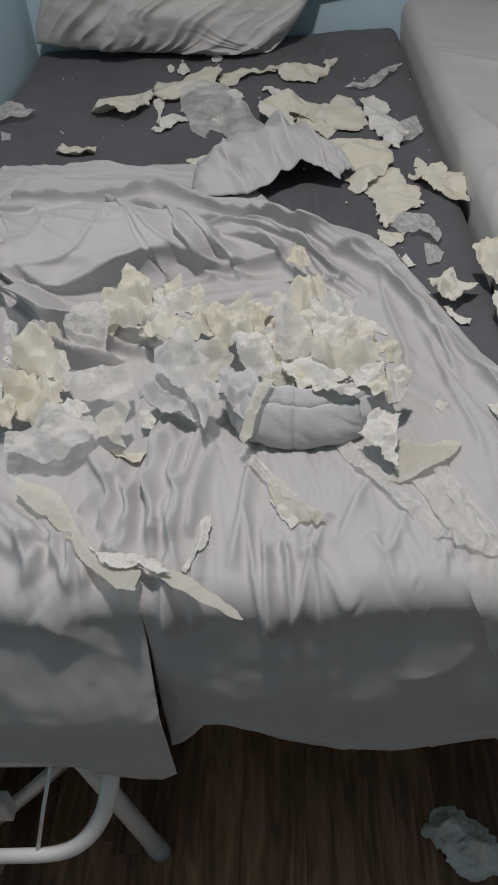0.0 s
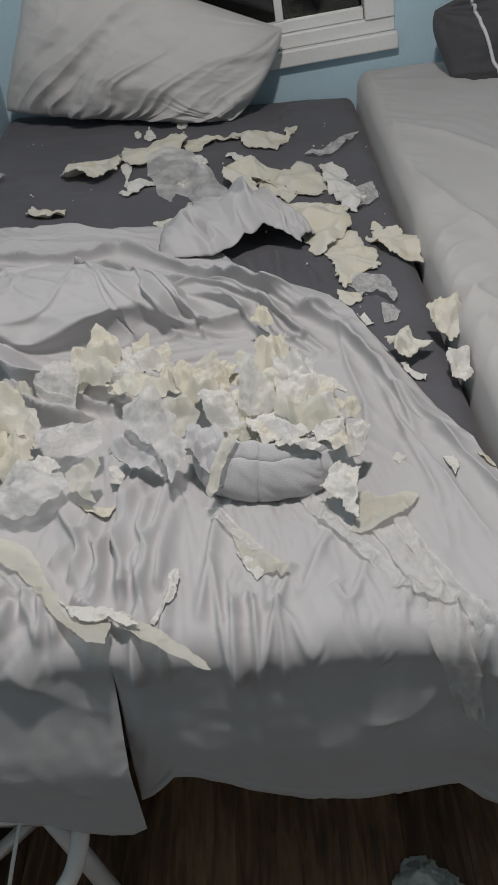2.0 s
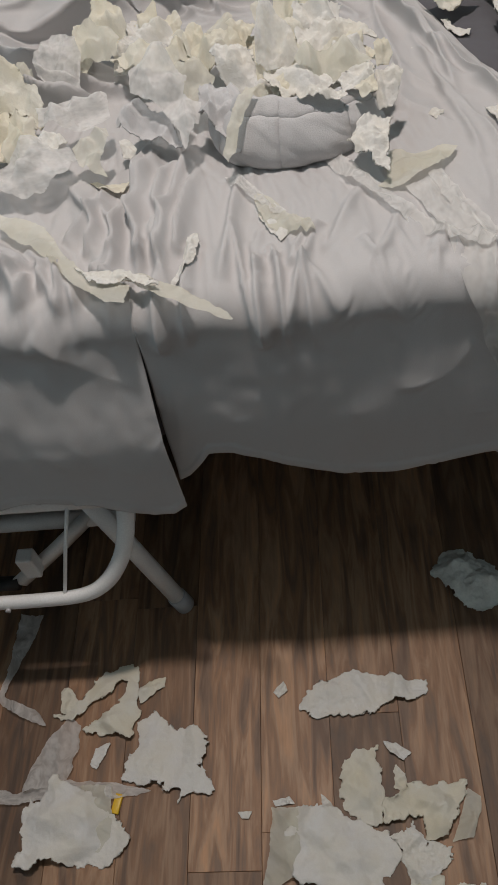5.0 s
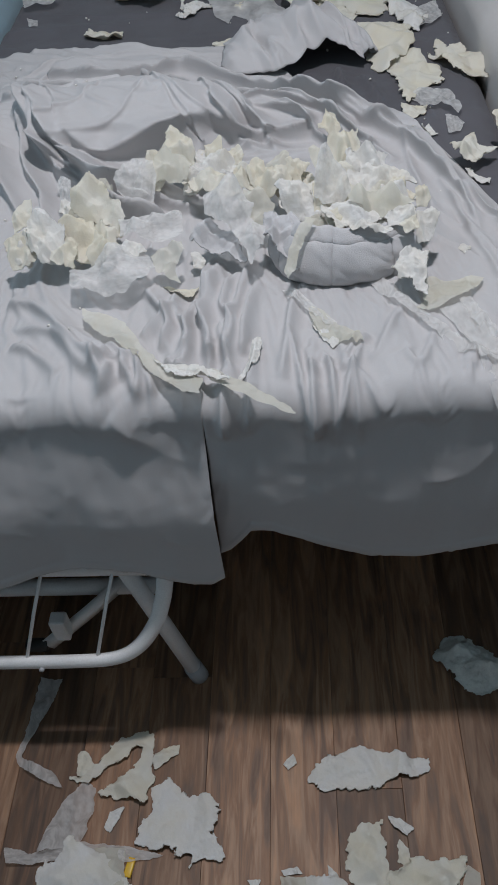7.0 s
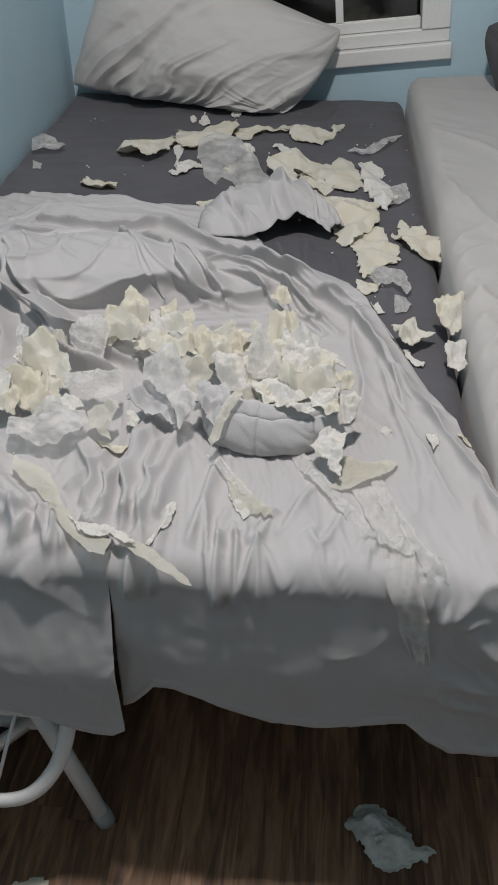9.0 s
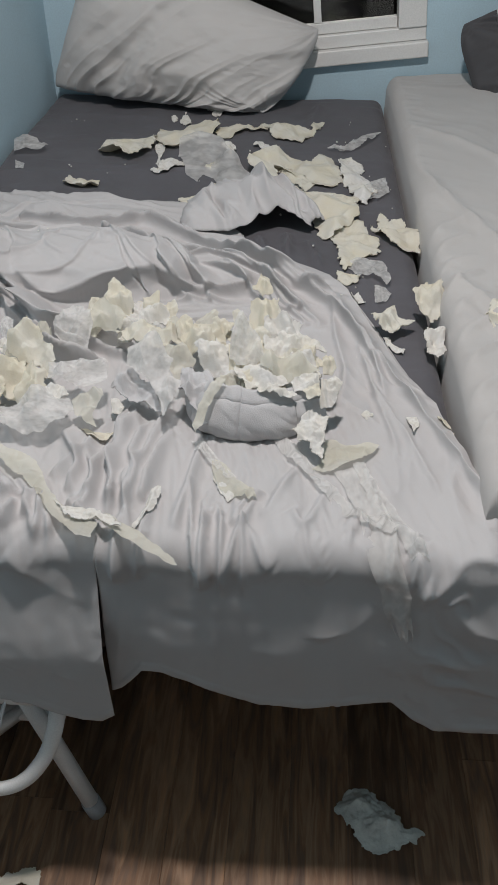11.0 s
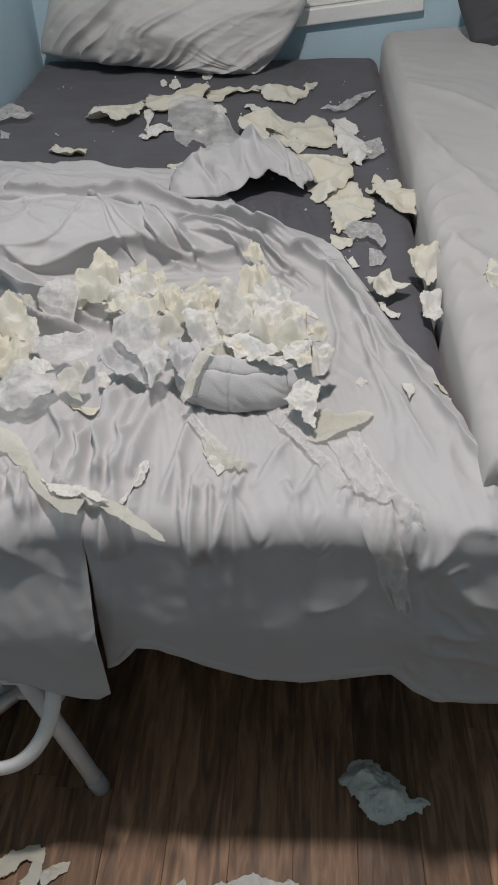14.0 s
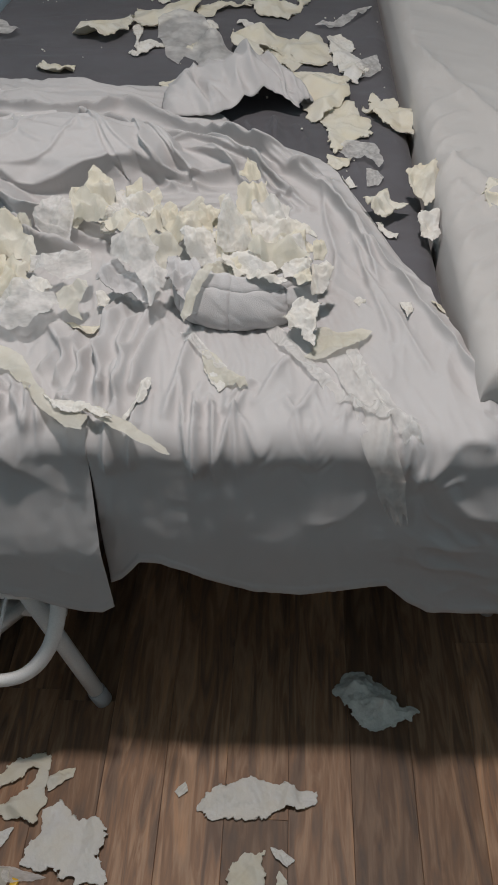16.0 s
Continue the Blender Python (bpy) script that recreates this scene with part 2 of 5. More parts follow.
def room():
    structure("wall_left", box_bm(X_L - 0.1, X_L, Y_N - 0.1, Y_F + 0.1, 0, Z_C), M_WALL, "light blue painted bedroom wall beside the bed", "wall")
    structure("wall_right", box_bm(X_R, X_R + 0.1, Y_N - 0.1, Y_F + 0.1, 0, Z_C), M_WALL, "light blue painted bedroom side wall", "wall")
    # unseen wall behind the camera; grey and Y_N chosen to bounce light onto the drape
    structure("wall_near", box_bm(X_L, X_R, Y_N - 0.1, Y_N, 0, Z_C), material("grey_bounce_wall", (0.62, 0.61, 0.60), 0.8, variation=0.03, scale=3, bump=0.2, grain=200), "unseen plain grey wall facing the beds, bounces light onto them", "wall")
    bm = bmesh.new()
    outer = [(X_L, 0), (X_R, 0), (X_R, Z_C), (X_L, Z_C)]
    inner = [(WIN @ Vector((x, 0, z))).xz for x, z in ((WX0, WZ0), (WX1, WZ0), (WX1, WZ1), (WX0, WZ1))]
    rings = [[bm.verts.new((p[0], y, p[1])) for p in ring] for y in (Y_F, Y_F + 0.12) for ring in (outer, inner)]
    for k in range(4):
        n = (k + 1) % 4
        bm.faces.new((rings[0][k], rings[0][n], rings[1][n], rings[1][k]))
        bm.faces.new((rings[2][n], rings[2][k], rings[3][k], rings[3][n]))
        bm.faces.new((rings[1][k], rings[1][n], rings[3][n], rings[3][k]))
        bm.faces.new((rings[0][n], rings[0][k], rings[2][k], rings[2][n]))
    structure("wall_far", bm, M_WALL, "light blue painted wall with a window behind the beds", "wall")
    structure("ceiling", box_bm(X_L - 0.1, X_R + 0.1, Y_N - 0.1, Y_F + 0.12, Z_C, Z_C + 0.1), M_CEIL, "plain white painted ceiling", "ceiling")
    structure("backdrop", box_bm(-3, 4, 5.0, 5.05, -1, 4), material("night_outside", (0.02, 0.022, 0.018), 1.0, variation=0.3, scale=2), "dark night outside the window", "backdrop")


def window():
    win = new("window_1")
    win.matrix_world = WIN
    tagged(win, "white vinyl window with dark night panes", "window", "", "structure")
    y0, y1 = Y_F - 0.012, Y_F + 0.07
    t = 0.045
    for nm, x0, x1, z0, z1 in (("window_frame", WX1 - t, WX1 + 0.035, WZ0 + t, WZ1), ("window_frame", WX0 - 0.03, WX0 + t, WZ0 + t, WZ1),
                               ("window_frame", WX0 - 0.03, WX1 + 0.035, WZ1, WZ1 + t)):
        part(nm, box_bm(x0, x1, y0, y1, z0, z1, 0.003), M_TRIM, win, "", True)
    part("window_sill", box_bm(WX0 - 0.035, WX1 + 0.04, y0 - 0.016, y1, WZ0 - 0.035, WZ0 + 0.008, 0.004), M_TRIM, win, "", True)
    part("window_frame", box_bm(WX0 - 0.03, WX1 + 0.035, y0 + 0.006, y1, WZ0 + 0.009, WZ0 + t, 0.003), M_TRIM, win, "", True)
    sash = part("sash", box_bm(WX0 + t + 0.002, WX1 - t - 0.002, Y_F + 0.012, Y_F + 0.04, WZ0 + t + 0.001, WZ0 + t + 0.03, 0.002), M_TRIM, win, "", True)
    for x in (-0.015, 0.228):
        part("muntin", box_bm(x - 0.011, x + 0.011, Y_F + 0.016, Y_F + 0.036, WZ0 + t + 0.031, WZ1 - 0.002, 0.002), M_TRIM, sash, "", True)
    edges = (WX0 + t, -0.015, 0.228, WX1 - t)
    for a, b in zip(edges, edges[1:]):
        pane = part("pane", box_bm(a + 0.012, b - 0.012, Y_F + 0.024, Y_F + 0.028, WZ0 + t + 0.032, WZ1 - 0.003), M_GLASS, win, "", True)
        pane.visible_shadow = False
    blind = new("window_blind")
    tagged(blind, "white slatted blind raised halfway over the window", "blind")
    blind.matrix_world = WIN @ pose(0, 0, 1.115)
    part("bottom_rail", box_bm(WX0 - 0.01, WX1 + 0.015, Y_F - 0.055, Y_F - 0.02, -0.012, 0.012, 0.004), M_BLIND, blind, "", True)
    for k in range(26):
        z = 0.026 + 0.0085 * k if k < 12 else 0.128 + 0.04 * (k - 12)
        bm = box_bm(WX0 - 0.005, WX1 + 0.01, -0.02, 0.02, -0.0012, 0.0012)
        bmesh.ops.transform(bm, matrix=pose(0, Y_F - 0.036, z, -12, 0, 0), verts=bm.verts)
        part("slat", bm, M_BLIND, blind, "", True)


room()
window()

# ---- draped sheet ----
Z_BED, Z_RBED, Y_EDGE = 0.680, 0.742, 0.56
R_EDGE = 0.028
FOLDS, RFOLDS, DFOLDS = [], [], []


def fold(pts, height, width, lean=1.0, into=FOLDS):
    """A ridge in the cloth along a curve; lean < 1 makes one flank steeper."""
    into.append((curve_points(pts, 9 * len(pts)), height, width, max(lean, 0.45)))


fold([(-0.469, 1.038), (-0.429, 1.070), (-0.267, 1.019), (-0.037, 0.979)], 0.018, 0.018, 0.6)
fold([(-0.430, 0.962), (-0.250, 0.944), (-0.058, 0.912)], 0.012, 0.030, 0.8)
fold([(-0.410, 0.844), (-0.398, 0.879), (-0.318, 0.857), (-0.243, 0.842), (-0.197, 0.866), (-0.131, 0.901), (-0.019, 0.823), (0.058, 0.752), (0.141, 0.679), (0.274, 0.580)], 0.045, 0.026, 0.3)
fold([(-0.193, 0.849), (-0.114, 0.799), (-0.011, 0.646), (0.039, 0.599)], 0.030, 0.020, 0.3)
fold([(-0.204, 0.797), (-0.146, 0.710), (-0.070, 0.618), (0.021, 0.592)], 0.028, 0.020, 0.3)
fold([(-0.091, 0.748), (-0.021, 0.728), (0.063, 0.687), (0.118, 0.647)], 0.028, 0.016, 0.3)
fold([(-0.001, 0.671), (0.039, 0.658), (0.113, 0.618)], 0.018, 0.012, 0.4)
fold([(-0.296, 0.596), (-0.244, 0.545), (-0.179, 0.559), (-0.111, 0.595), (-0.063, 0.609)], 0.045, 0.030, 0.2)
fold([(-0.070, 0.658), (-0.005, 0.598), (0.045, 0.599), (0.110, 0.614)], 0.030, 0.022, 0.3)
fold([(-0.131, 0.536), (-0.044, 0.567), (0.108, 0.580)], 0.014, 0.010, 0.5)
fold([(-0.109, 0.513), (-0.023, 0.547), (0.123, 0.557)], 0.010, 0.010, 0.5)
fold([(-0.378, 0.739), (-0.318, 0.651), (-0.286, 0.584)], 0.030, 0.020, 0.4)
fold([(-0.343, 0.624), (-0.263, 0.522), (-0.217, 0.442), (-0.151, 0.433), (-0.080, 0.411)], 0.050, 0.034, 0.3)
fold([(-0.235, 0.463), (-0.209, 0.388), (-0.150, 0.356), (-0.109, 0.371)], 0.030, 0.020, 0.3)
fold([(0.116, 0.674), (0.170, 0.594), (0.201, 0.546)], 0.024, 0.014, 0.4)
fold([(0.141, 0.677), (0.188, 0.620), (0.254, 0.603)], 0.026, 0.014, 0.4)
fold([(0.101, 0.704), (0.156, 0.664), (0.232, 0.626)], 0.020, 0.011, 0.4)
fold([(0.131, 0.632), (0.165, 0.557), (0.214, 0.550)], 0.018, 0.012, 0.4)
fold([(0.027, 0.787), (0.100, 0.716), (0.181, 0.664)], 0.014, 0.010, 0.5)
fold([(-0.265, 0.757), (-0.192, 0.711), (-0.155, 0.656)], 0.012, 0.014, 0.6)
fold([(-0.320, 0.756), (-0.266, 0.653), (-0.210, 0.614)], 0.010, 0.014, 0.6)
fold([(-0.405, 0.779), (-0.369, 0.631), (-0.299, 0.528), (-0.211, 0.468)], 0.040, 0.022, 0.4)
fold([(-0.394, 0.664), (-0.354, 0.505), (-0.308, 0.415), (-0.300, 0.347)], 0.030, 0.018, 0.4)
fold([(-0.441, 0.637), (-0.384, 0.469), (-0.335, 0.370)], 0.035, 0.020, 0.4)
fold([(-0.360, 0.760), (-0.341, 0.601), (-0.285, 0.487), (-0.176, 0.361), (-0.116, 0.353)], 0.035, 0.026, 0.3)
fold([(-0.455, 0.751), (-0.419, 0.721), (-0.396, 0.753)], 0.020, 0.016, 0.4)
fold([(-0.320, 0.172), (-0.261, 0.145), (-0.183, 0.033), (-0.157, -0.008)], 0.022, 0.022, 0.5)
fold([(-0.307, 0.121), (-0.239, 0.095), (-0.185, 0.019), (-0.159, 0.048)], 0.018, 0.018, 0.5)
fold([(-0.145, 0.032), (-0.119, -0.009), (-0.121, 0.034)], 0.016, 0.014, 0.5)
fold([(-0.297, 0.082), (-0.263, 0.066), (-0.219, 0.020)], 0.016, 0.018, 0.5)
fold([(-0.129, 0.173), (-0.090, 0.105), (-0.100, 0.060)], 0.022, 0.016, 0.4)
fold([(-0.084, 0.138), (-0.063, 0.074), (-0.077, 0.030)], 0.020, 0.014, 0.4)
fold([(-0.042, 0.251), (-0.047, 0.137), (-0.036, 0.073), (-0.038, 0.015)], 0.022, 0.016, 0.5)
fold([(-0.005, 0.213), (-0.022, 0.136), (-0.005, 0.087), (-0.017, 0.036)], 0.018, 0.016, 0.5)
fold([(0.020, 0.184), (0.006, 0.072), (0.002, 0.042)], 0.018, 0.014, 0.5)
fold([(-0.093, 0.038), (-0.072, 0.016), (-0.043, 0.009)], 0.014, 0.012, 0.5)
fold([(-0.167, 0.078), (-0.141, 0.039), (-0.140, 0.005)], 0.016, 0.014, 0.5)
fold([(0.256, 0.603), (0.278, 0.538), (0.329, 0.391), (0.387, 0.231), (0.442, 0.085), (0.444, 0.023)], 0.020, 0.018, 0.5)
fold([(0.255, 0.588), (0.258, 0.473), (0.270, 0.354), (0.258, 0.263)], 0.012, 0.016, 0.6)
fold([(0.293, 0.445), (0.311, 0.321), (0.337, 0.154)], 0.010, 0.012, 0.6)
fold([(0.306, 0.338), (0.358, 0.174), (0.385, 0.083)], 0.008, 0.012, 0.8)
fold([(0.069, 0.170), (0.058, 0.079), (0.048, -0.001)], 0.016, 0.014, 0.7)
fold([(0.087, 0.082), (0.088, 0.012), (0.085, 0.036)], 0.010, 0.010, 0.8)
fold([(0.093, 0.032), (0.099, 0.047), (0.106, 0.019)], 0.012, 0.008, 0.7)
fold([(0.160, 0.068), (0.139, 0.061), (0.120, 0.010)], 0.013, 0.010, 0.7)
fold([(0.123, 0.085), (0.122, 0.015), (0.130, 0.031)], 0.008, 0.012, 0.8)
fold([(0.201, 0.124), (0.162, 0.038), (0.152, 0.053)], 0.008, 0.012, 0.8)
fold([(0.245, 0.096), (0.211, 0.014), (0.192, 0.037)], 0.008, 0.014, 0.8)
fold([(0.291, 0.003), (0.277, 0.037), (0.272, 0.006)], 0.009, 0.009, 0.7)
fold([(0.300, -0.005), (0.309, 0.030), (0.299, 0.004)], 0.009, 0.009, 0.7)
fold([(0.264, -0.009), (0.267, 0.026), (0.259, 0.005)], 0.008, 0.009, 0.8)
fold([(-0.029, 0.237), (-0.041, 0.136), (-0.042, 0.049), (-0.029, 0.044)], 0.017, 0.018, 0.5)
fold([(0.012, 0.241), (-0.005, 0.128), (-0.017, 0.052), (-0.014, 0.026)], 0.016, 0.016, 0.5)
fold([(-0.087, 0.168), (-0.091, 0.120), (-0.127, 0.084)], 0.020, 0.014, 0.6)
fold([(-0.061, 0.158), (-0.064, 0.100), (-0.073, 0.046)], 0.022, 0.014, 0.6)
fold([(-0.020, 0.104), (-0.022, 0.061), (-0.006, -0.006)], 0.016, 0.012, 0.7)
fold([(-0.215, 0.098), (-0.151, 0.039), (-0.113, 0.046)], 0.018, 0.016, 0.6)
fold([(-0.186, 0.057), (-0.160, -0.001), (-0.156, 0.032)], 0.018, 0.014, 0.6)
fold([(-0.130, 0.041), (-0.103, -0.005), (-0.111, 0.017)], 0.016, 0.014, 0.6)
fold([(-0.101, 0.014), (-0.065, 0.050), (-0.079, -0.000)], 0.014, 0.014, 0.6)
fold([(-0.154, -0.029), (-0.104, -0.079), (-0.049, -0.107)], 0.012, 0.020, 0.8)
fold([(-0.059, -0.195), (-0.034, -0.141), (-0.034, -0.071)], 0.012, 0.016, 0.8)
fold([(-0.116, -0.215), (-0.071, -0.236)], 0.010, 0.018, 0.8)
fold([(0.215, -0.146), (0.272, -0.133), (0.303, -0.087)], 0.010, 0.018, 0.8)
fold([(0.079, -0.004), (0.092, -0.045), (0.084, -0.068)], 0.008, 0.014, 0.8)
fold([(0.136, 0.012), (0.168, -0.037)], 0.008, 0.010, 0.8)
fold([(0.342, -0.010), (0.354, -0.037), (0.366, -0.164), (0.372, -0.229)], 0.018, 0.020, 0.7)
fold([(0.401, -0.021), (0.372, -0.046), (0.357, -0.036)], 0.010, 0.014, 0.7)
fold([(-0.018, 0.026), (-0.021, -0.036), (-0.022, -0.069)], 0.016, 0.012, 0.7)
fold([(-0.021, -0.080), (-0.026, -0.177), (-0.043, -0.260)], 0.020, 0.020, 0.8)
fold([(0.384, -0.026), (0.415, -0.016), (0.446, -0.020)], 0.011, 0.012, 0.7)
fold([(0.437, -0.139), (0.465, -0.136), (0.486, -0.149)], 0.011, 0.010, 0.7)
fold([(0.447, -0.220), (0.485, -0.246), (0.503, -0.292)], 0.011, 0.012, 0.7)
fold([(0.452, -0.173), (0.482, -0.195)], 0.009, 0.010, 0.7)
fold([(0.419, -0.262), (0.456, -0.249)], 0.011, 0.012, 0.7)
fold([(0.377, -0.070), (0.409, -0.059), (0.423, -0.095)], 0.011, 0.014, 0.7)


def bunch(pts, height, width, lean=0.5):
    """A fold of the gathered cloth, given in the plan of the room."""
    fold([(x, y - Y_EDGE) for x, y in pts], height, width, lean)


bunch([(-0.372, 1.243), (-0.290, 1.301), (-0.208, 1.336), (-0.088, 1.284), (-0.040, 1.183), (0.026, 1.105)], 0.030, 0.020)
bunch([(-0.208, 1.336), (-0.107, 1.333), (-0.002, 1.210), (0.049, 1.118)], 0.030, 0.018)
bunch([(-0.103, 1.373), (0.018, 1.307), (0.111, 1.221), (0.180, 1.141), (0.234, 1.067)], 0.034, 0.018)
bunch([(0.061, 1.312), (0.130, 1.246), (0.194, 1.185), (0.272, 1.100), (0.313, 0.969), (0.331, 0.848)], 0.030, 0.018)
bunch([(0.047, 1.238), (0.115, 1.156), (0.168, 1.080), (0.197, 1.054)], 0.026, 0.013)
bunch([(0.132, 1.201), (0.176, 1.120), (0.210, 1.065)], 0.022, 0.011)
bunch([(-0.368, 1.231), (-0.290, 1.115), (-0.224, 1.022), (-0.150, 0.965), (-0.07, 0.94)], 0.050, 0.026, 0.45)
bunch([(-0.401, 1.265), (-0.336, 1.132), (-0.280, 1.017)], 0.030, 0.020)
bunch([(-0.315, 1.273), (-0.243, 1.293), (-0.175, 1.339)], 0.018, 0.012)
bunch([(-0.108, 1.015), (-0.020, 1.052), (0.043, 1.077), (0.120, 1.085)], 0.014, 0.009)
bunch([(-0.165, 1.289), (-0.101, 1.177), (-0.056, 1.097)], 0.016, 0.014)
bunch([(-0.435, 1.366), (-0.375, 1.359), (-0.264, 1.330)], 0.022, 0.016)
bunch([(-0.480, 1.464), (-0.379, 1.538), (-0.192, 1.541), (-0.013, 1.482)], 0.012, 0.016)


bunch([(-0.300, 1.12), (-0.215, 1.16), (-0.175, 1.26)], 0.012, 0.013)
bunch([(-0.05, 1.11), (-0.11, 1.15), (-0.15, 1.24)], 0.014, 0.012)
bunch([(-0.345, 1.13), (-0.285, 1.20), (-0.255, 1.28)], 0.012, 0.014)
bunch([(-0.24, 1.09), (-0.10, 1.085), (0.06, 1.11)], 0.012, 0.010)
# pleats pinched over the foot edge
for x0, x1, x2, s0, s2, tall in ((0.060, 0.072, 0.082, 0.13, -0.05, 0.018), (0.080, 0.085, 0.086, 0.09, -0.07, 0.020), (0.104, 0.108, 0.112, 0.05, -0.08, 0.020), (0.150, 0.128, 0.114, 0.10, -0.04, 0.016),
                                 (0.33, 0.318, 0.312, 0.03, -0.05, 0.012), (0.350, 0.345, 0.338, 0.02, -0.06, 0.012), (0.130, 0.134, 0.140, 0.03, -0.08, 0.012), (0.022, 0.012, 0.006, 0.10, -0.06, 0.014)):
    fold([(x0, 0.7 * s0), (x1, 0.0), (x2, s2)], 0.85 * tall, 0.009, 0.6)


def folds_at(x, s, folds, shifts=False):
    x, s = np.asarray(x, float), np.asarray(s, float)
    h, gx, gs = np.zeros_like(x), np.zeros_like(x), np.zeros_like(x)
    for pts, height, width, lean in folds:
        reach = 3.2 * width
        lo, hi = pts.min(0) - reach, pts.max(0) + reach
        near = (x > lo[0]) & (x < hi[0]) & (s > lo[1]) & (s < hi[1])
        if not near.any():
            continue
        px, ps = x[near], s[near]
        best, side, at, nx, ns = np.full(px.shape, 1e9), np.zeros(px.shape), np.zeros(px.shape), np.zeros(px.shape), np.zeros(px.shape)
        n = len(pts) - 1
        for k in range(n):
            a, d = pts[k], pts[k + 1] - pts[k]
            f = np.clip(((px - a[0]) * d[0] + (ps - a[1]) * d[1]) / (d @ d + 1e-12), 0, 1)
            ex, es = px - a[0] - f * d[0], ps - a[1] - f * d[1]
            dist = np.hypot(ex, es)
            closer = dist < best
            best = np.where(closer, dist, best)
            side = np.where(closer, d[0] * es - d[1] * ex, side)
            at = np.where(closer, (k + f) / n, at)
            size = math.hypot(d[0], d[1]) + 1e-9
            nx, ns = np.where(closer, d[1] / size, nx), np.where(closer, -d[0] / size, ns)
        w = np.where(side > 0, width, width * lean)
        taper = np.clip(np.minimum(at, 1 - at) * 5, 0, 1) ** 0.6
        wob = 1 + 0.35 * vnoise(px * 30, ps * 30, 3)
        rise = height * wob * taper * np.exp(-(best / (0.68 * w)) ** 1.35)
        h[near] += rise
        gx[near] += nx * rise * (1 - lean)
        gs[near] += ns * rise * (1 - lean)
    return (h, gx, gs) if shifts else h


TOP_X = (-0.62, -0.42, -0.24, -0.05, 0.02, 0.08, 0.12, 0.19, 0.25, 0.28, 0.33, 0.37, 0.40, 0.42, 0.44, 0.47)
TOP_Y = (1.58, 1.63, 1.61, 1.59, 1.52, 1.42, 1.36, 1.31, 1.27, 1.21, 1.06, 0.93, 0.86, 0.76, 0.69, 0.60)


def sheet_top(x):
    return np.interp(x, TOP_X, TOP_Y) + 0.012 * fbm(np.asarray(x) * 9, 0, 4)


def sheet_h(x, s):
    wx, ws = x + 0.05 * vnoise(x * 6, s * 6, 41), s + 0.05 * vnoise(x * 6, s * 6, 42)
    h = 0.005 + 0.004 * fbm(x * 7, s * 7, 2)
    h = h + 0.006 * smooth(0.46, 0.62, s) * ridged(wx * 3.2 - ws * 2, ws * 13 + wx * 5, 8)
    h = h + 0.0055 * smooth(0.46, 0.30, s) * smooth(-0.06, 0.02, s) * ridged(wx * 13 + ws * 3, ws * 3.2, 18)
    h = h + 0.002 * smooth(0.02, -0.08, s) * vnoise(wx * 10, ws * 5, 28) + 0.005 * smooth(-0.02, -0.08, s) * smooth(0.33, 0.40, x) * ridged(wx * 16 + ws * 9, ws * 14, 29, 2)
    h = h + (0.80 - 0.10 * smooth(0.44, 0.54, s) - 0.66 * smooth(-0.04, -0.09, s)) * folds_at(x, s, FOLDS)
    for cx, cs, rx, rs, height in ((-0.20, 0.650, 0.21, 0.105, 0.078), (-0.36, 0.72, 0.24, 0.16, 0.03), (0.02, 0.66, 0.22, 0.07, 0.03), (-0.45, 0.55, 0.16, 0.2, 0.03)):
        q = ((x - cx) / rx) ** 2 + ((s - cs) / rs) ** 2
        h = h + height * np.clip(1 - q, 0, 1) ** 0.8
    h = np.where(h > 0.07, 0.07 + 0.55 * (h - 0.07), h)
    edge = sheet_top(x) - Y_EDGE - s
    return np.maximum(h, 0.003) * (0.12 + 0.88 * smooth(0.0, 0.022, edge)) + 0.0015


def bed_h(x, y):
    return smooth(-0.02, 0.06, y - sheet_top(x)) * (0.0016 * fbm(x * 6, y * 6, 11) + 0.0036 * ridged(x * 5 + y * 2, y * 9, 12) + folds_at(x, y, DFOLDS))


def top_z(x, y):
    """Height of what lies uppermost on the foam-strewn bed, cloth or mattress."""
    x, y = np.asarray(x, float), np.asarray(y, float)
    on = (y < sheet_top(x)) & (y > Y_EDGE - 0.03)
    z = Z_BED + np.where(on, sheet_h(x, y - Y_EDGE), bed_h(x, y))
    drop = np.clip(Y_EDGE - y, 0, 0.026)
    return z - (R_EDGE - np.sqrt(np.maximum(R_EDGE ** 2 - drop ** 2, 0)))


def drape(x, s, fwd, flare):
    """Cloth point for a flat sheet coordinate: s along the bed, negative hangs over its foot."""
    r = R_EDGE
    h = sheet_h(x, s)
    _, gx, gs = folds_at(x, s, FOLDS, True)
    lie = smooth(0.03, 0.12, s) * smooth(0.0, 0.06, sheet_top(x) - Y_EDGE - s)
    over_x, over_s = 0.5 * gx * lie, 0.5 * gs * lie
    over_s = over_s - 0.50 * np.clip(h - 0.030, 0, 0.09) * smooth(0.40, 0.50, s) * smooth(0.74, 0.60, s) * smooth(-0.40, -0.30, x) * smooth(0.20, 0.10, x)
    ang = np.clip(-s / r, 0, np.pi / 2)
    down = np.clip(-s - r * np.pi / 2, 0, None)
    y = np.where(s >= 0, Y_EDGE + s + over_s, Y_EDGE - r * np.sin(ang) - h * np.sin(ang)) - fwd * smooth(0, 0.16, down) - 0.03 * down
    z = np.where(s >= 0, Z_BED + h, Z_BED - r * (1 - np.cos(ang)) + h * np.cos(ang) - down)
    swell = 0.010 * vnoise(x * 9, s * 2, 21) * smooth(0, 0.2, down)
    return np.stack([x + over_x + flare(x) * smooth(0, 0.3, down), y + swell, z], -1)


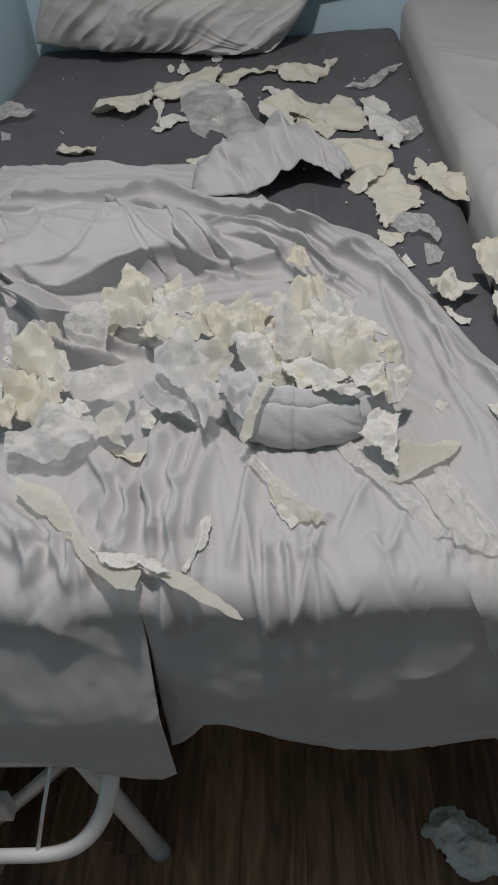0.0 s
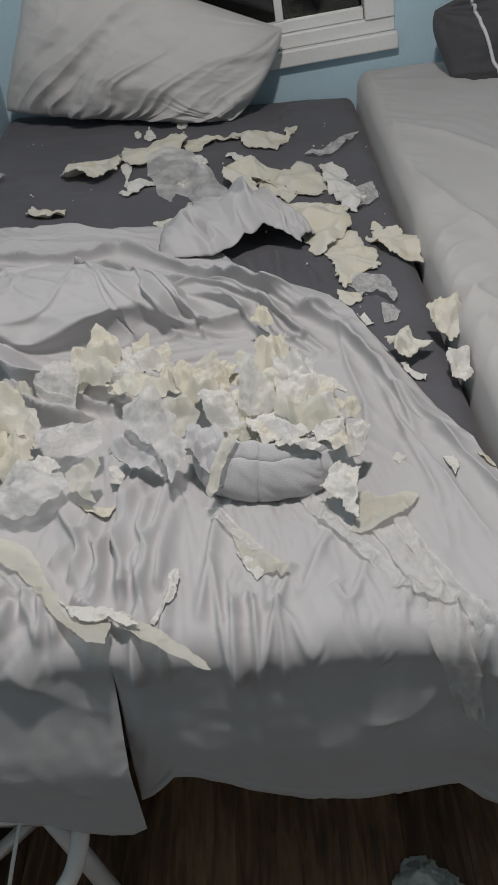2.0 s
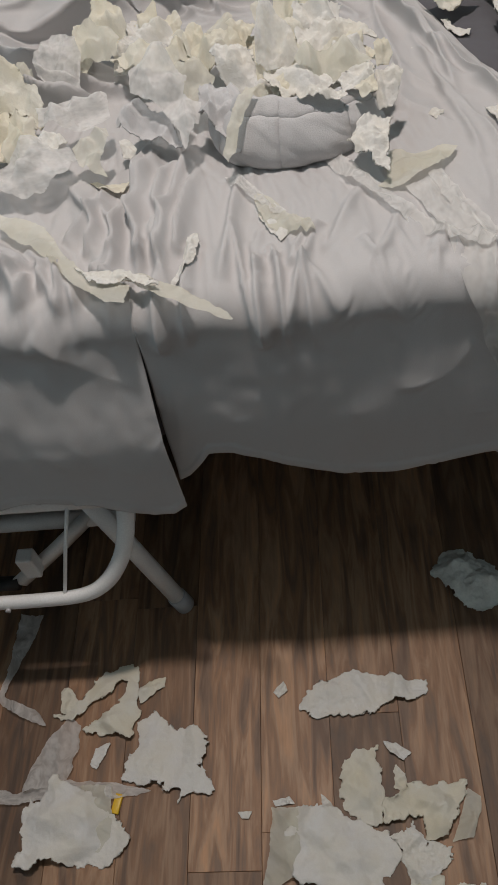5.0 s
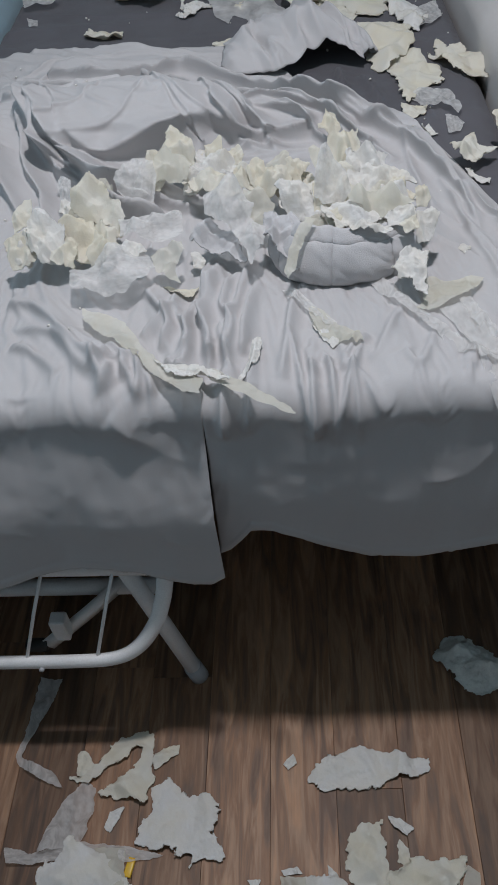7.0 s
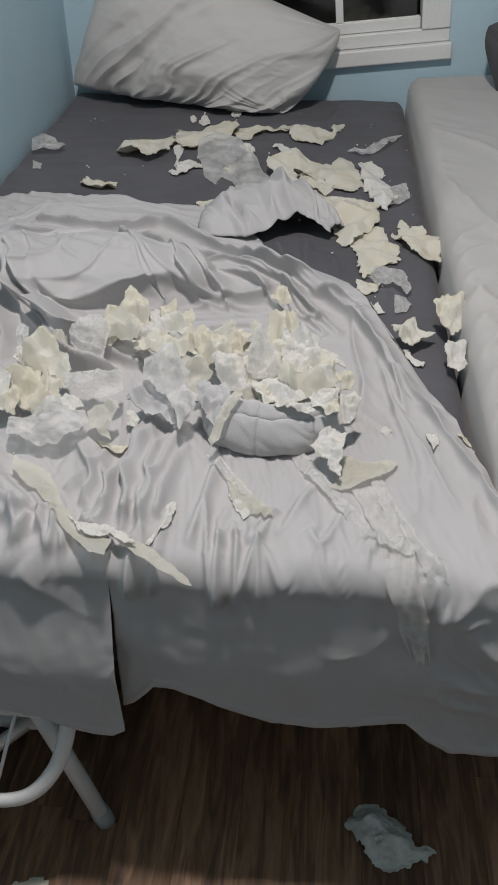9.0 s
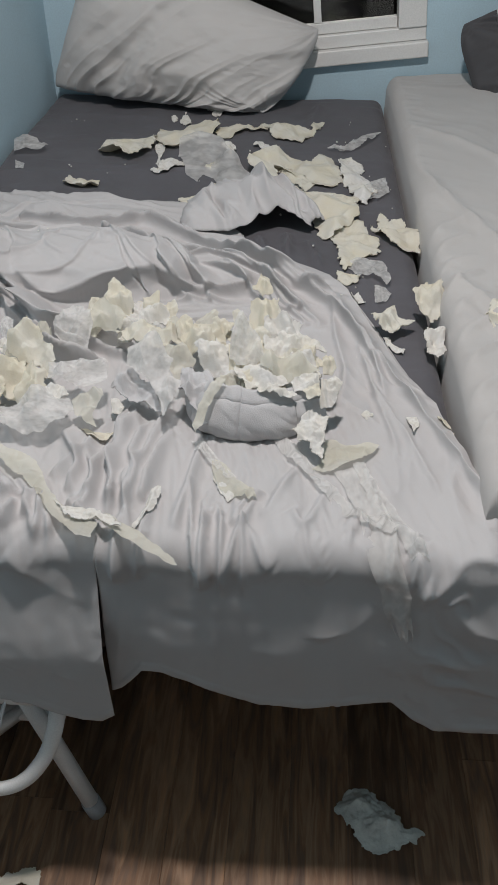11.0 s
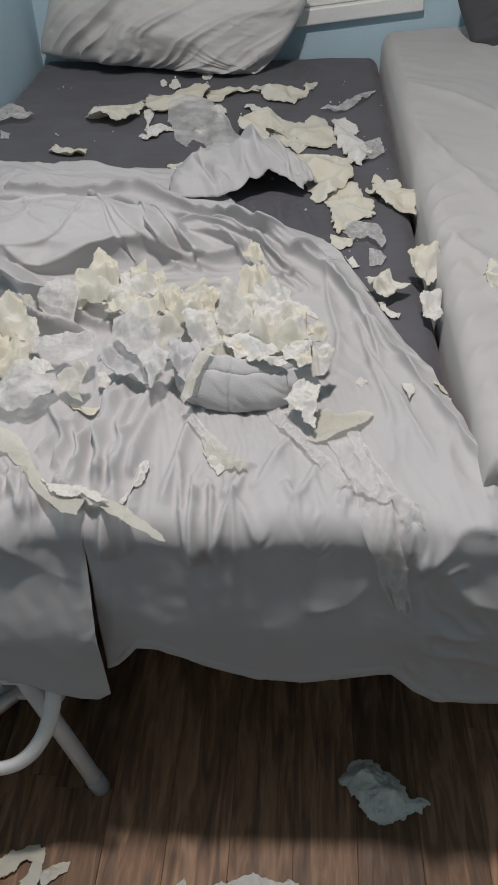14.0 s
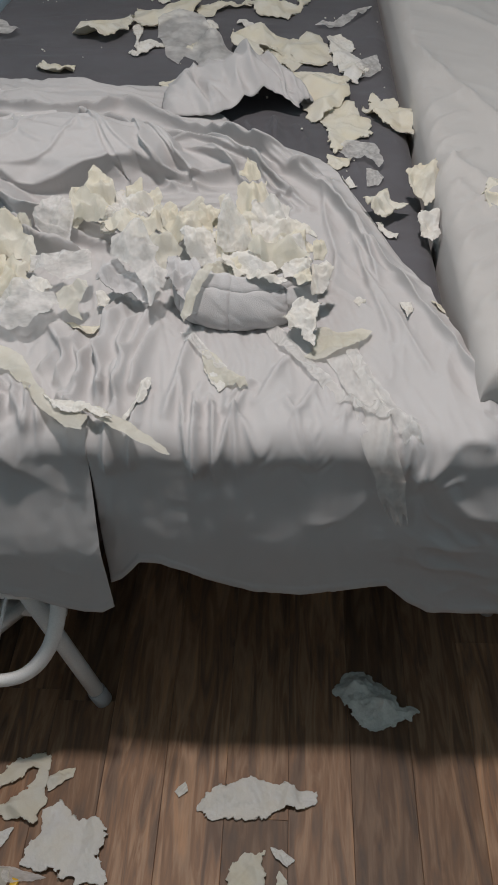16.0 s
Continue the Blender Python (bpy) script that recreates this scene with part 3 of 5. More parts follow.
def settle(grids, excess, weld, rounds, keep):
    """Give the cloth more length than its ground shape takes up and let it buckle: springs along and across, soft bending, held near its base shape."""
    work = []
    for k, g in enumerate(grids):
        eu, ev = excess[k]
        sets = []
        for du, dv, stiff in ((0, 1, 1.0), (1, 0, 1.0), (1, 1, 0.5), (1, -1, 0.5), (0, 3, 0.35), (3, 0, 0.35)):
            n, m = g.shape[:2]
            a = (slice(0, n - du), slice(0, m - dv)) if dv >= 0 else (slice(0, n - du), slice(-dv, m))
            c = (slice(du, n), slice(dv, m)) if dv >= 0 else (slice(du, n), slice(0, m + dv))
            more = (abs(dv) * eu + du * ev) / (abs(dv) + du)
            rest = np.linalg.norm(g[c] - g[a], axis=-1) * (1 + more[a])
            sets.append((a, c, rest, stiff * (0.45 if max(du, abs(dv)) == 1 else 0.25)))
        work.append([g, g.copy(), sets])
    for k, (base, p, _) in enumerate(work):
        x, y, z = base[..., 0], base[..., 1], base[..., 2]
        t = smooth(Y_EDGE + 0.44, Y_EDGE + 0.56, y)
        wx, wy = x + 0.03 * vnoise(x * 8, y * 8, 71), y + 0.03 * vnoise(x * 8, y * 8, 72)
        kick = (1 - t) * 0.005 * fbm(wx * 30 + wy * 9, (wy - z) * 8, 50, 3) + t * 0.008 * fbm(wx * 9 + wy * 6, wy * 36 + wx * 12, 51, 3)
        p[..., 2] += kick
        p[..., 1] -= np.where(y < Y_EDGE, 0.3 * kick, 0)
    for it in range(rounds):
        for base, p, sets in work:
            for a, c, rest, stiff in sets:
                d = p[c] - p[a]
                size = np.sqrt((d * d).sum(-1)) + 1e-9
                move = d * (0.5 * stiff * (size - rest) / size)[..., None]
                p[a] += move
                p[c] -= move
            off = p - base
            mid = off.copy()
            mid[1:-1, 1:-1] = 0.25 * (off[:-2, 1:-1] + off[2:, 1:-1] + off[1:-1, :-2] + off[1:-1, 2:])
            p[:] = base + (1 - keep) * (0.965 * off + 0.035 * mid)
            flat = base[..., 1] > Y_EDGE - 0.01
            p[..., 2] = np.where(flat, np.maximum(p[..., 2], Z_BED + 0.002), p[..., 2])
            p[..., 1] = np.where(~flat, np.minimum(p[..., 1], Y_EDGE - 0.012), p[..., 1])
        if len(work) < 2:
            continue
        seam = 0.5 * (work[0][1][weld:, -1] + work[1][1][weld:, 0])
        work[0][1][weld:, -1] = seam
        work[1][1][weld:, 0] = seam
    return [w[1] for w in work]


def sheet():
    def block(x0, x1, n, hem_x, hem_z, fwd, flare, gap):
        u = np.linspace(x0, x1, n)
        low = np.interp(u, hem_x, hem_z) + 0.004 * vnoise(u * 14, 0, 5) - (Z_BED - R_EDGE) - R_EDGE * np.pi / 2
        high = sheet_top(u) - Y_EDGE
        m = 420
        hang = 100
        s = np.concatenate([low[None] * np.linspace(1, 0, hang, endpoint=False)[:, None], high[None] * np.linspace(0, 1, m - hang)[:, None]])
        x = np.repeat(u[None], m, 0)
        x = x + gap * smooth(0.02, -0.10, s) * smooth(0.07, 0.0, np.abs(x + 0.045))
        p = drape(x, s, fwd, flare)
        lush = 0.75 + 0.5 * vnoise(x * 7, s * 7, 61)
        foot = smooth(0.48, 0.30, s) * smooth(-0.08, 0.0, s)
        roll = smooth(0.44, 0.56, s)
        taut = 1 - 0.75 * smooth(0.20, 0.32, x)
        eu = lush * taut * (0.085 * foot + 0.03 * roll + 0.015)
        ev = lush * (0.012 * foot + 0.045 * roll + 0.006)
        return p, s, low, (eu, ev)
    a = block(-0.587, -0.045, 230, (-0.62, -0.40, -0.30, -0.24, -0.16, -0.09, -0.065, -0.045), (0.378, 0.378, 0.405, 0.415, 0.405, 0.375, 0.375, 0.395), 0.037, lambda x: 0.006 * smooth(-0.20, -0.045, x), -0.001)
    b = block(-0.045, 0.470, 220, (-0.05, -0.03, 0.0, 0.03, 0.09, 0.16, 0.22, 0.29, 0.34, 0.365, 0.40, 0.47), (0.421, 0.431, 0.471, 0.471, 0.441, 0.408, 0.404, 0.418, 0.424, 0.396, 0.364, 0.371), 0.015,
              lambda x: 0.05 * smooth(0.36, 0.47, x), 0.001)
    cloth = settle([a[0], b[0]], [a[3], b[3]], 100, 190, 0.003)
    for p, (_, s, low, _) in zip(cloth, (a, b)):
        p[..., 1] -= 0.0018 * smooth(0.016, 0.012, s - low[None])
    me = grid_data("bed_sheet", cloth)
    na, ma = cloth[0].shape[:2]
    bm = bmesh.new()
    bm.from_mesh(me)
    bm.verts.ensure_lookup_table()
    rows_b = cloth[1].shape[1]
    join = [bm.verts[r * ma + ma - 1] for r in range(101, na)] + [bm.verts[na * ma + r * rows_b] for r in range(101, na)]
    bmesh.ops.remove_doubles(bm, verts=join, dist=1e-4)
    bm.to_mesh(me)
    bm.free()
    ob = link("bed_sheet", me, M_SHEET)
    tagged(ob, "rumpled light grey flat sheet draped over the foot of the bed", "bed sheet")
    sol = ob.modifiers.new("cloth", "SOLIDIFY")
    sol.thickness, sol.offset = 0.0012, -1
    # corner that trails towards the second bed
    u, v = np.meshgrid(np.linspace(0, 1, 50), np.linspace(0, 1, 60))
    ax, az = 0.430 + 0.03 * v, 0.60 - 0.24 * v
    bx, bz = 0.458 + 0.110 * v, 0.655 - 0.155 * v
    x = ax + (bx - ax) * u
    z = az + (bz - az) * u - 0.012 * np.sin(u * 3.1) * v
    y = 0.548 + 0.012 * np.sin(u * 7 + v * 2) * v + 0.008 * fbm(x * 14, z * 14, 3) + 0.007 * ridged(x * 20 + z * 8, z * 16, 23, 2) * v - 0.012 * v
    flap = link("hanging_corner", grid_data("hanging_corner", [np.stack([x, y, z], -1)]), M_SHEET, ob)
    sol = flap.modifiers.new("cloth", "SOLIDIFY")
    sol.thickness = 0.0015
    # thrown-back loop of cloth
    u, v = np.meshgrid(np.linspace(-1, 1, 90), np.linspace(0, 1, 70))
    ctr = curve_points([(-0.07, 1.57), (0.01, 1.63), (0.09, 1.67), (0.17, 1.60), (0.240, 1.48)], 90)
    inner = curve_points([(-0.05, 1.43), (0.02, 1.40), (0.075, 1.42), (0.14, 1.455), (0.215, 1.44)], 90)
    px = inner[None, :, 0] + (ctr[None, :, 0] - inner[None, :, 0]) * v
    py = inner[None, :, 1] + (ctr[None, :, 1] - inner[None, :, 1]) * v
    px = px + 0.012 * vnoise(u * 3, v * 2, 33)
    py = py + 0.018 * vnoise(u * 2.5, v * 2, 34)
    arch = np.clip(np.sin(np.pi * (0.03 + 0.12 * smooth(-0.3, 0.5, u) + (0.97 - 0.12 * smooth(-0.3, 0.5, u)) * v)), 0, 1) ** 0.8 * (0.30 + 0.70 * np.clip(1 - u ** 4, 0, 1))
    crease = ridged(u * 2.3 + v * 1.6, v * 1.1 + u * 0.4, 31, 3)
    pz = Z_BED + 0.008 + 0.062 * arch + 0.026 * crease * arch * smooth(0, 0.25, 1 - v)
    pz = np.maximum(pz, Z_BED + 0.004)
    loop3 = settle([np.stack([px, py, pz], -1)], [(0.03 + 0 * px, 0.05 + 0 * px)], 0, 80, 0.003)[0]
    loop = link("turned_fold", grid_data("turned_fold", [loop3]), M_SHEET, ob)
    sol = loop.modifiers.new("cloth", "SOLIDIFY")
    sol.thickness = 0.0012


sheet()


# ---- beds ----
def mattress_top(name, x0, x1, y0, y1, z0, z1, r, hfun, mat, n=(230, 320)):
    """A rounded mattress in a fitted sheet."""
    def wrap(e, a, b):
        over = np.where(e < a + r, a + r - e, np.where(e > b - r, e - (b - r), 0))
        sign = np.where(e < a + r, -1, 1)
        ang = np.clip(over / r, 0, np.pi / 2)
        flat = np.clip(e, a + r, b - r)
        return flat + sign * r * np.sin(ang), r * (1 - np.cos(ang)) + np.clip(over - r * np.pi / 2, 0, None)
    ext = (z1 - z0) - r + r * (np.pi / 2 - 1)
    ex, ey = np.meshgrid(np.linspace(x0 - ext, x1 + ext, n[0]), np.linspace(y0 - ext, y1 + ext, n[1]))
    px, dx = wrap(ex, x0, x1)
    py, dy = wrap(ey, y0, y1)
    down = np.maximum(dx, dy) + 0.35 * np.minimum(dx, dy)
    h = hfun(px, py)
    pz = np.maximum(z1 - down + h * np.clip(1 - down / r, 0.1, 1), z0)
    ob = new("mattress")
    link("fitted_sheet", grid_data(name, [np.stack([px, py, pz], -1)]), mat, ob)
    part("mattress_core", box_bm(x0 + 0.006, x1 - 0.006, y0 + 0.006, y1 - 0.006, z0 - 0.004, z1 - 0.05, 0.01), M_UNDER, ob)
    return ob


def bed_frame(x0, x1, y0, y1, z, label, legs):
    bed = new("steel_bed")
    tagged(bed, label, "bed")
    for x in (x0 + 0.02, x1 - 0.02):
        link("side_rail", tube_data("side_rail", [(x, y0, z), (x, (y0 + y1) / 2, z), (x, y1, z)], 0.016), M_STEEL, bed)
    for y in (y0 + 0.02, (y0 + y1) / 2, y1 - 0.02):
        link("cross_rail", tube_data("cross_rail", [(x0 + 0.02, y, z), ((x0 + x1) / 2, y, z), (x1 - 0.02, y, z)], 0.014), M_STEEL, bed)
    for k in range(12):
        y = y0 + (k + 0.5) * (y1 - y0) / 12
        part("slat", box_bm(x0 + 0.02, x1 - 0.02, y - 0.03, y + 0.03, z + 0.015, z + 0.028), M_UNDER, bed, "", True)
    for x, y in legs:
        link("leg", tube_data("leg", [(x, y, 0.0), (x, y, z / 2), (x, y, z)], 0.015), M_STEEL, bed)
    return bed


def right_h(x, y):
    return 0.10 * (x - 0.43) * smooth(1.0, 2.3, y) + 0.004 * fbm(x * 4, y * 4, 17) + 0.0022 * ridged((x + y) * 5 + 0.6 * vnoise(x * 5, y * 5, 2), (y - x) * 2, 5) + 0.0022 * ridged(y * 22 + x * 9, x * 5, 6, 2) * smooth(0.56, 0.45, x) + 1.05 * folds_at(x, y, RFOLDS)


fold([(0.439, 1.166), (0.518, 1.028), (0.579, 0.943), (0.596, 0.849), (0.661, 0.778)], 0.014, 0.022, 0.6, RFOLDS)
fold([(0.402, 1.974), (0.462, 1.601), (0.536, 1.342), (0.597, 1.180), (0.685, 0.996)], 0.011, 0.026, 0.6, RFOLDS)
fold([(0.414, 2.016), (0.565, 1.823), (0.713, 1.578), (0.915, 1.408)], 0.009, 0.026, 0.6, RFOLDS)
fold([(0.455, 1.064), (0.509, 0.963), (0.540, 0.954), (0.558, 0.903)], 0.007, 0.014, 0.6, RFOLDS)
fold([(0.565, 0.901), (0.605, 0.833), (0.670, 0.795)], 0.012, 0.016, 0.6, RFOLDS)
fold([(0.903, 1.382), (0.847, 1.264), (0.806, 1.114)], 0.016, 0.016, 0.6, RFOLDS)
fold([(0.413, 1.688), (0.408, 1.333), (0.425, 1.004)], 0.007, 0.022, 0.6, RFOLDS)
for k in range(9):
    y = 0.72 + 0.075 * k
    fold([(0.436, y), (0.465, y + 0.035), (0.515, y + 0.060 + 0.01 * (k % 3))], 0.005 + 0.002 * (k % 2), 0.011, 0.7, RFOLDS)
fold([(0.10, 1.43), (0.12, 1.36), (0.13, 1.30)], 0.022, 0.012, 0.6, DFOLDS)
fold([(0.16, 1.45), (0.165, 1.38), (0.17, 1.30)], 0.026, 0.012, 0.6, DFOLDS)
fold([(0.20, 1.42), (0.22, 1.35), (0.23, 1.29)], 0.016, 0.012, 0.6, DFOLDS)
fold([(0.24, 2.38), (0.21, 2.20), (0.22, 2.05)], 0.012, 0.03, 0.5, DFOLDS)
fold([(-0.5, 1.85), (-0.2, 1.80), (0.1, 1.82)], 0.005, 0.014, 0.7, DFOLDS)
fold([(-0.55, 2.0), (-0.3, 2.06), (0.0, 2.0)], 0.004, 0.016, 0.7, DFOLDS)
fold([(0.30, 1.30), (0.33, 1.15), (0.36, 1.05)], 0.006, 0.014, 0.7, DFOLDS)

m1 = mattress_top("mattress", -0.587, 0.428, Y_EDGE + 0.004, Y_F - 0.004, 0.44, Z_BED, 0.04, bed_h, M_DARK)
tagged(m1, "mattress in a charcoal grey fitted sheet, foot end covered", "mattress")
m2 = mattress_top("mattress", 0.434, X_R - 0.01, 0.60, Y_F - 0.004, 0.575, Z_RBED, 0.032, right_h, M_RSHEET)
tagged(m2, "mattress in a pale grey fitted sheet beside the other bed", "mattress")
bed_frame(0.45, X_R - 0.02, 0.60, Y_F - 0.02, 0.545, "white tubular steel bed frame under the pale mattress", ((0.60, 0.75), (0.60, 2.2), (1.3, 0.75), (1.3, 2.2)))


def folding_frame():
    bed = new("folding_bed")
    tagged(bed, "white folding steel bed frame with wire mesh end", "bed")
    z = 0.405
    for x in (-0.585, 0.40):
        link("side_rail", tube_data("side_rail", [(x, 0.60, z), (x, 1.5, z), (x, 2.38, z)], 0.016), M_STEEL, bed)
    for y in (0.62, 1.1, 1.6, 2.1, 2.36):
        link("cross_rail", tube_data("cross_rail", [(-0.585, y, z), (-0.1, y, z), (0.40, y, z)], 0.014), M_STEEL, bed)
    # drop-down end section
    ctrl = [(-0.126, 0.514, 0.392), (-0.131, 0.503, 0.362), (-0.138, 0.490, 0.330), (-0.153, 0.476, 0.290), (-0.182, 0.460, 0.252), (-0.220, 0.452, 0.231), (-0.285, 0.450, 0.225), (-0.42, 0.450, 0.224), (-0.60, 0.450, 0.223)]
    link("end_rail", tube_data("end_rail", curve_points(ctrl, 60), 0.0122, 14, 0.8), M_STEEL, bed)
    link("top_rail", tube_data("top_rail", [(-0.12, 0.515, 0.385), (-0.35, 0.515, 0.387), (-0.60, 0.515, 0.388)], 0.016, 14), M_STEEL, bed)
    for xa, xb in ((-0.200, -0.248), (-0.303, -0.357), (-0.41, -0.46), (-0.51, -0.56)):
        link("wire", tube_data("wire", [(xa, 0.505, 0.395), ((xa + xb) / 2, 0.478, 0.318), (xb, 0.453, 0.236)], 0.0028, 8), M_STEEL, bed)
    for x in (-0.335, -0.43):
        link("rivet", tube_data("rivet", [(x, 0.442, 0.222), (x, 0.438, 0.222), (x, 0.436, 0.222)], 0.004, 10), M_RUBBER, bed)
    leg = link("leg", tube_data("leg", [(-0.235, 0.575, 0.39), (-0.18, 0.555, 0.20), (-0.128, 0.537, 0.012)], 0.0145, 16), M_STEEL, bed)
    link("leg_cap", tube_data("leg_cap", [(-0.134, 0.539, 0.032), (-0.129, 0.5375, 0.016), (-0.124, 0.536, 0.0)], 0.0165, 16), M_RUBBER, leg)
    link("leg", tube_data("leg", [(-0.50, 0.575, 0.39), (-0.54, 0.555, 0.20), (-0.58, 0.537, 0.0)], 0.0165, 16), M_STEEL, bed)
    for x, y in ((0.30, 1.6), (-0.5, 1.6), (0.36, 2.3), (-0.56, 2.3)):
        link("leg", tube_data("leg", [(x, y, 0.0), (x, y, 0.2), (x, y, 0.40)], 0.0165, 12), M_STEEL, bed)
    link("brace", tube_data("brace", [(-0.17, 0.60, 0.20), (-0.35, 0.60, 0.20), (-0.60, 0.60, 0.20)], 0.0145, 12), M_STEEL, bed)
    link("hinge_bar", tube_data("hinge_bar", [(-0.23, 0.60, 0.215), (-0.29, 0.56, 0.185), (-0.36, 0.52, 0.150)], 0.015, 4, 0.35), M_STEEL, bed)
    part("hinge_block", box_bm(-0.345, -0.318, 0.520, 0.545, 0.160, 0.215, 0.004), M_STEEL, bed, "", True)
    link("spring", tube_data("spring", [(-0.395, 0.52, 0.15), (-0.375, 0.52, 0.15), (-0.36, 0.52, 0.15)], 0.012, 10), M_BLACK, bed)


folding_frame()


# ---- pillows ----
def bed_pillow():
    """A plump pillow propped on edge, its case gathered into slanting creases."""
    n = 190
    u, v = np.meshgrid(np.linspace(-1, 1, n), np.linspace(-1, 1, n))
    bl, br, tr, tl = (np.array(p) for p in ((-0.572, 2.365, 0.722), (0.085, 2.275, 0.682), (0.228, 2.375, 0.880), (-0.41, 2.40, 1.13)))
    nrm = np.cross(br - bl, tl - bl)
    nrm /= np.linalg.norm(nrm)

    def side(sgn):
        bow_u = u * (1 + np.where(u > 0, 0.05, -0.03) * (1 - v ** 2) - 0.03 * np.abs(v) ** 6)
        bow_v = v * (1 + np.where(v < 0, 0.05, -0.05) * (1 - u ** 2))
        a, b = (bow_u[..., None] + 1) / 2, (bow_v[..., None] + 1) / 2
        p = bl * (1 - a) * (1 - b) + br * a * (1 - b) + tr * a * b + tl * (1 - a) * b
        lens = (np.clip(1 - u ** 2, 0, 1) * np.clip(1 - v ** 2, 0, 1)) ** 0.40
        mu, mv = u * 0.34, v * 0.23
        wu, wv = mu + 0.03 * vnoise(u * 2.2, v * 2.2, 41), mv + 0.03 * vnoise(u * 2.2, v * 2.2, 42)
        across, along = -0.86 * wu + 0.50 * wv, 0.50 * wu + 0.86 * wv
        low = np.exp(-(v + 1) / 0.55)
        wr = 0.028 * low * ridged(across * 20, along * 3.0, 5, 2) + 0.011 * ridged(across * 10, along * 2.0, 15, 2) + 0.005 * fbm(u * 2.4, v * 2.4, 8)
        d = np.hypot(u - 1, v + 1)
        wr = wr + 0.010 * np.exp(-(d / 0.6) ** 2) * ridged(np.arctan2(v + 1, u - 1) * 5, d, 9, 2)
        d = np.hypot(u - 1, v - 1)
        wr = wr + 0.007 * np.exp(-(d / 0.5) ** 2) * ridged(np.arctan2(v - 1, u - 1) * 6, d, 10, 2)
        p = p + (sgn * (0.105 if sgn > 0 else 0.05) * lens + wr * lens ** 0.5 * sgn)[..., None] * nrm
        p[..., 2] = np.maximum(p[..., 2] - 0.012 * lens, Z_BED + 0.006)
        p[..., 1] = np.minimum(p[..., 1], Y_F - 0.004)
        return p
    ob = link("pillow", grid_data("pillow", [side(1), side(-1)[:, ::-1]]), M_PILLOW)
    tagged(ob, "plump light grey pillow with creases leaning against the wall", "pillow")


def pillow(name, centre, wide, high, thick, mat, label, seed, stripe=None, droop=0.0, pinch=0.0):
    W, Hh = Vector(wide), Vector(high)
    N = W.cross(Hh).normalized()
    n = 90
    u, v = np.meshgrid(np.linspace(-1, 1, n), np.linspace(-1, 1, n))
    su, sv = np.sign(u) * np.abs(u) ** 0.8, np.sign(v) * np.abs(v) ** 0.8

    def side(sgn):
        lens = (np.clip(1 - u ** 2, 0, 1) * np.clip(1 - v ** 2, 0, 1)) ** (0.42 + 1.2 * pinch)
        wr = 0
        for cu, cv in ((-1, -1), (1, -1), (-1, 1), (1, 1)):
            d = np.hypot(u - cu, v - cv)
            a = np.arctan2(v - cv, u - cu)
            wr = wr + 0.022 * np.exp(-(d / 0.75) ** 2) * smooth(0.02, 0.25, d) * ridged(a * 4.5, d * 1.0, seed, 2)
        wr = wr + 0.012 * fbm(u * 2.2, v * 2.2, seed + 3) + 0.020 * ridged((u + v * 1.6) * 2.2, (v - u) * 0.5, seed + 9, 2) * np.exp(-((v + 0.6) / 0.5) ** 2)
        t = sgn * thick * lens * 0.5 + wr * lens ** 0.6 * sgn
        a = u * (1 - (0.10 * v ** 4 if not pinch else 0) - (0.03 + pinch) * (1 - v ** 2))
        b = v * (1 - (0.13 * u ** 4 if not pinch else 0) - (0.03 + pinch) * (1 - u ** 2))
        b = b - droop * np.clip(u, 0, 1) ** 2 * np.clip(v, 0, 1)
        w, h, nn = np.array(W) / 2, np.array(Hh) / 2, np.array(N)
        return np.array(centre) + a[..., None] * w + b[..., None] * h + t[..., None] * nn
    front, back = side(1), side(-1)
    ob = link(name, grid_data(name, [front, back[:, ::-1]]), mat)
    tagged(ob, label, "pillow")
    if stripe is not None:
        k = int((stripe + 1) / 2 * (n - 1))
        f = front if Vector(N).y < 0 else back
        line = f[:, k] + np.array(N) * (0.002 if Vector(N).y < 0 else -0.002)
        link("piping", tube_data("piping", line[1:-1], 0.0045, 8), M_PIPING, ob, "white piping")
    return ob


bed_pillow()
pillow("pillow", (0.985, 2.275, 0.868), (0.70, 0.03, 0.17), (-0.12, 0.16, 0.27), 0.16, M_DPIL, "charcoal grey pillow with white piping against the wall", 13, -0.70)


# ---- torn padding ----
LOOK = {"foam": (M_FOAM, "foam_scrap", "torn cream latex foam scrap", "foam scrap"),
        "pad": (M_PAD, "padding_scrap", "torn white fluffy padding scrap", "padding scrap"),
        "gauze": (M_GAUZE, "gauze_scrap", "torn sheer whitish gauze scrap", "gauze scrap"),
        "skin": (M_SKIN, "latex_film_scrap", "torn translucent cream latex film", "latex film"),
        "fabric": (M_FABRIC, "fabric_scrap", "torn grey cover fabric scrap", "fabric scrap"),
        "rag": (M_RAG, "wadding_clump", "grey-green clump of matted wadding", "wadding clump")}
COUNT = [0]


def support(x, y, second_bed=False):
    """Height of the floor, cloth or mattress under a place."""
    return Z_RBED + right_h(x, y) - 0.004 if second_bed else top_z(x, y)


def describe(ob, kind, where):
    _, _, label, cat = LOOK[kind]
    place = "on the wooden floor" if where else "on the bed"
    return tagged(ob, label + " lying " + place, cat, "torn scraps")


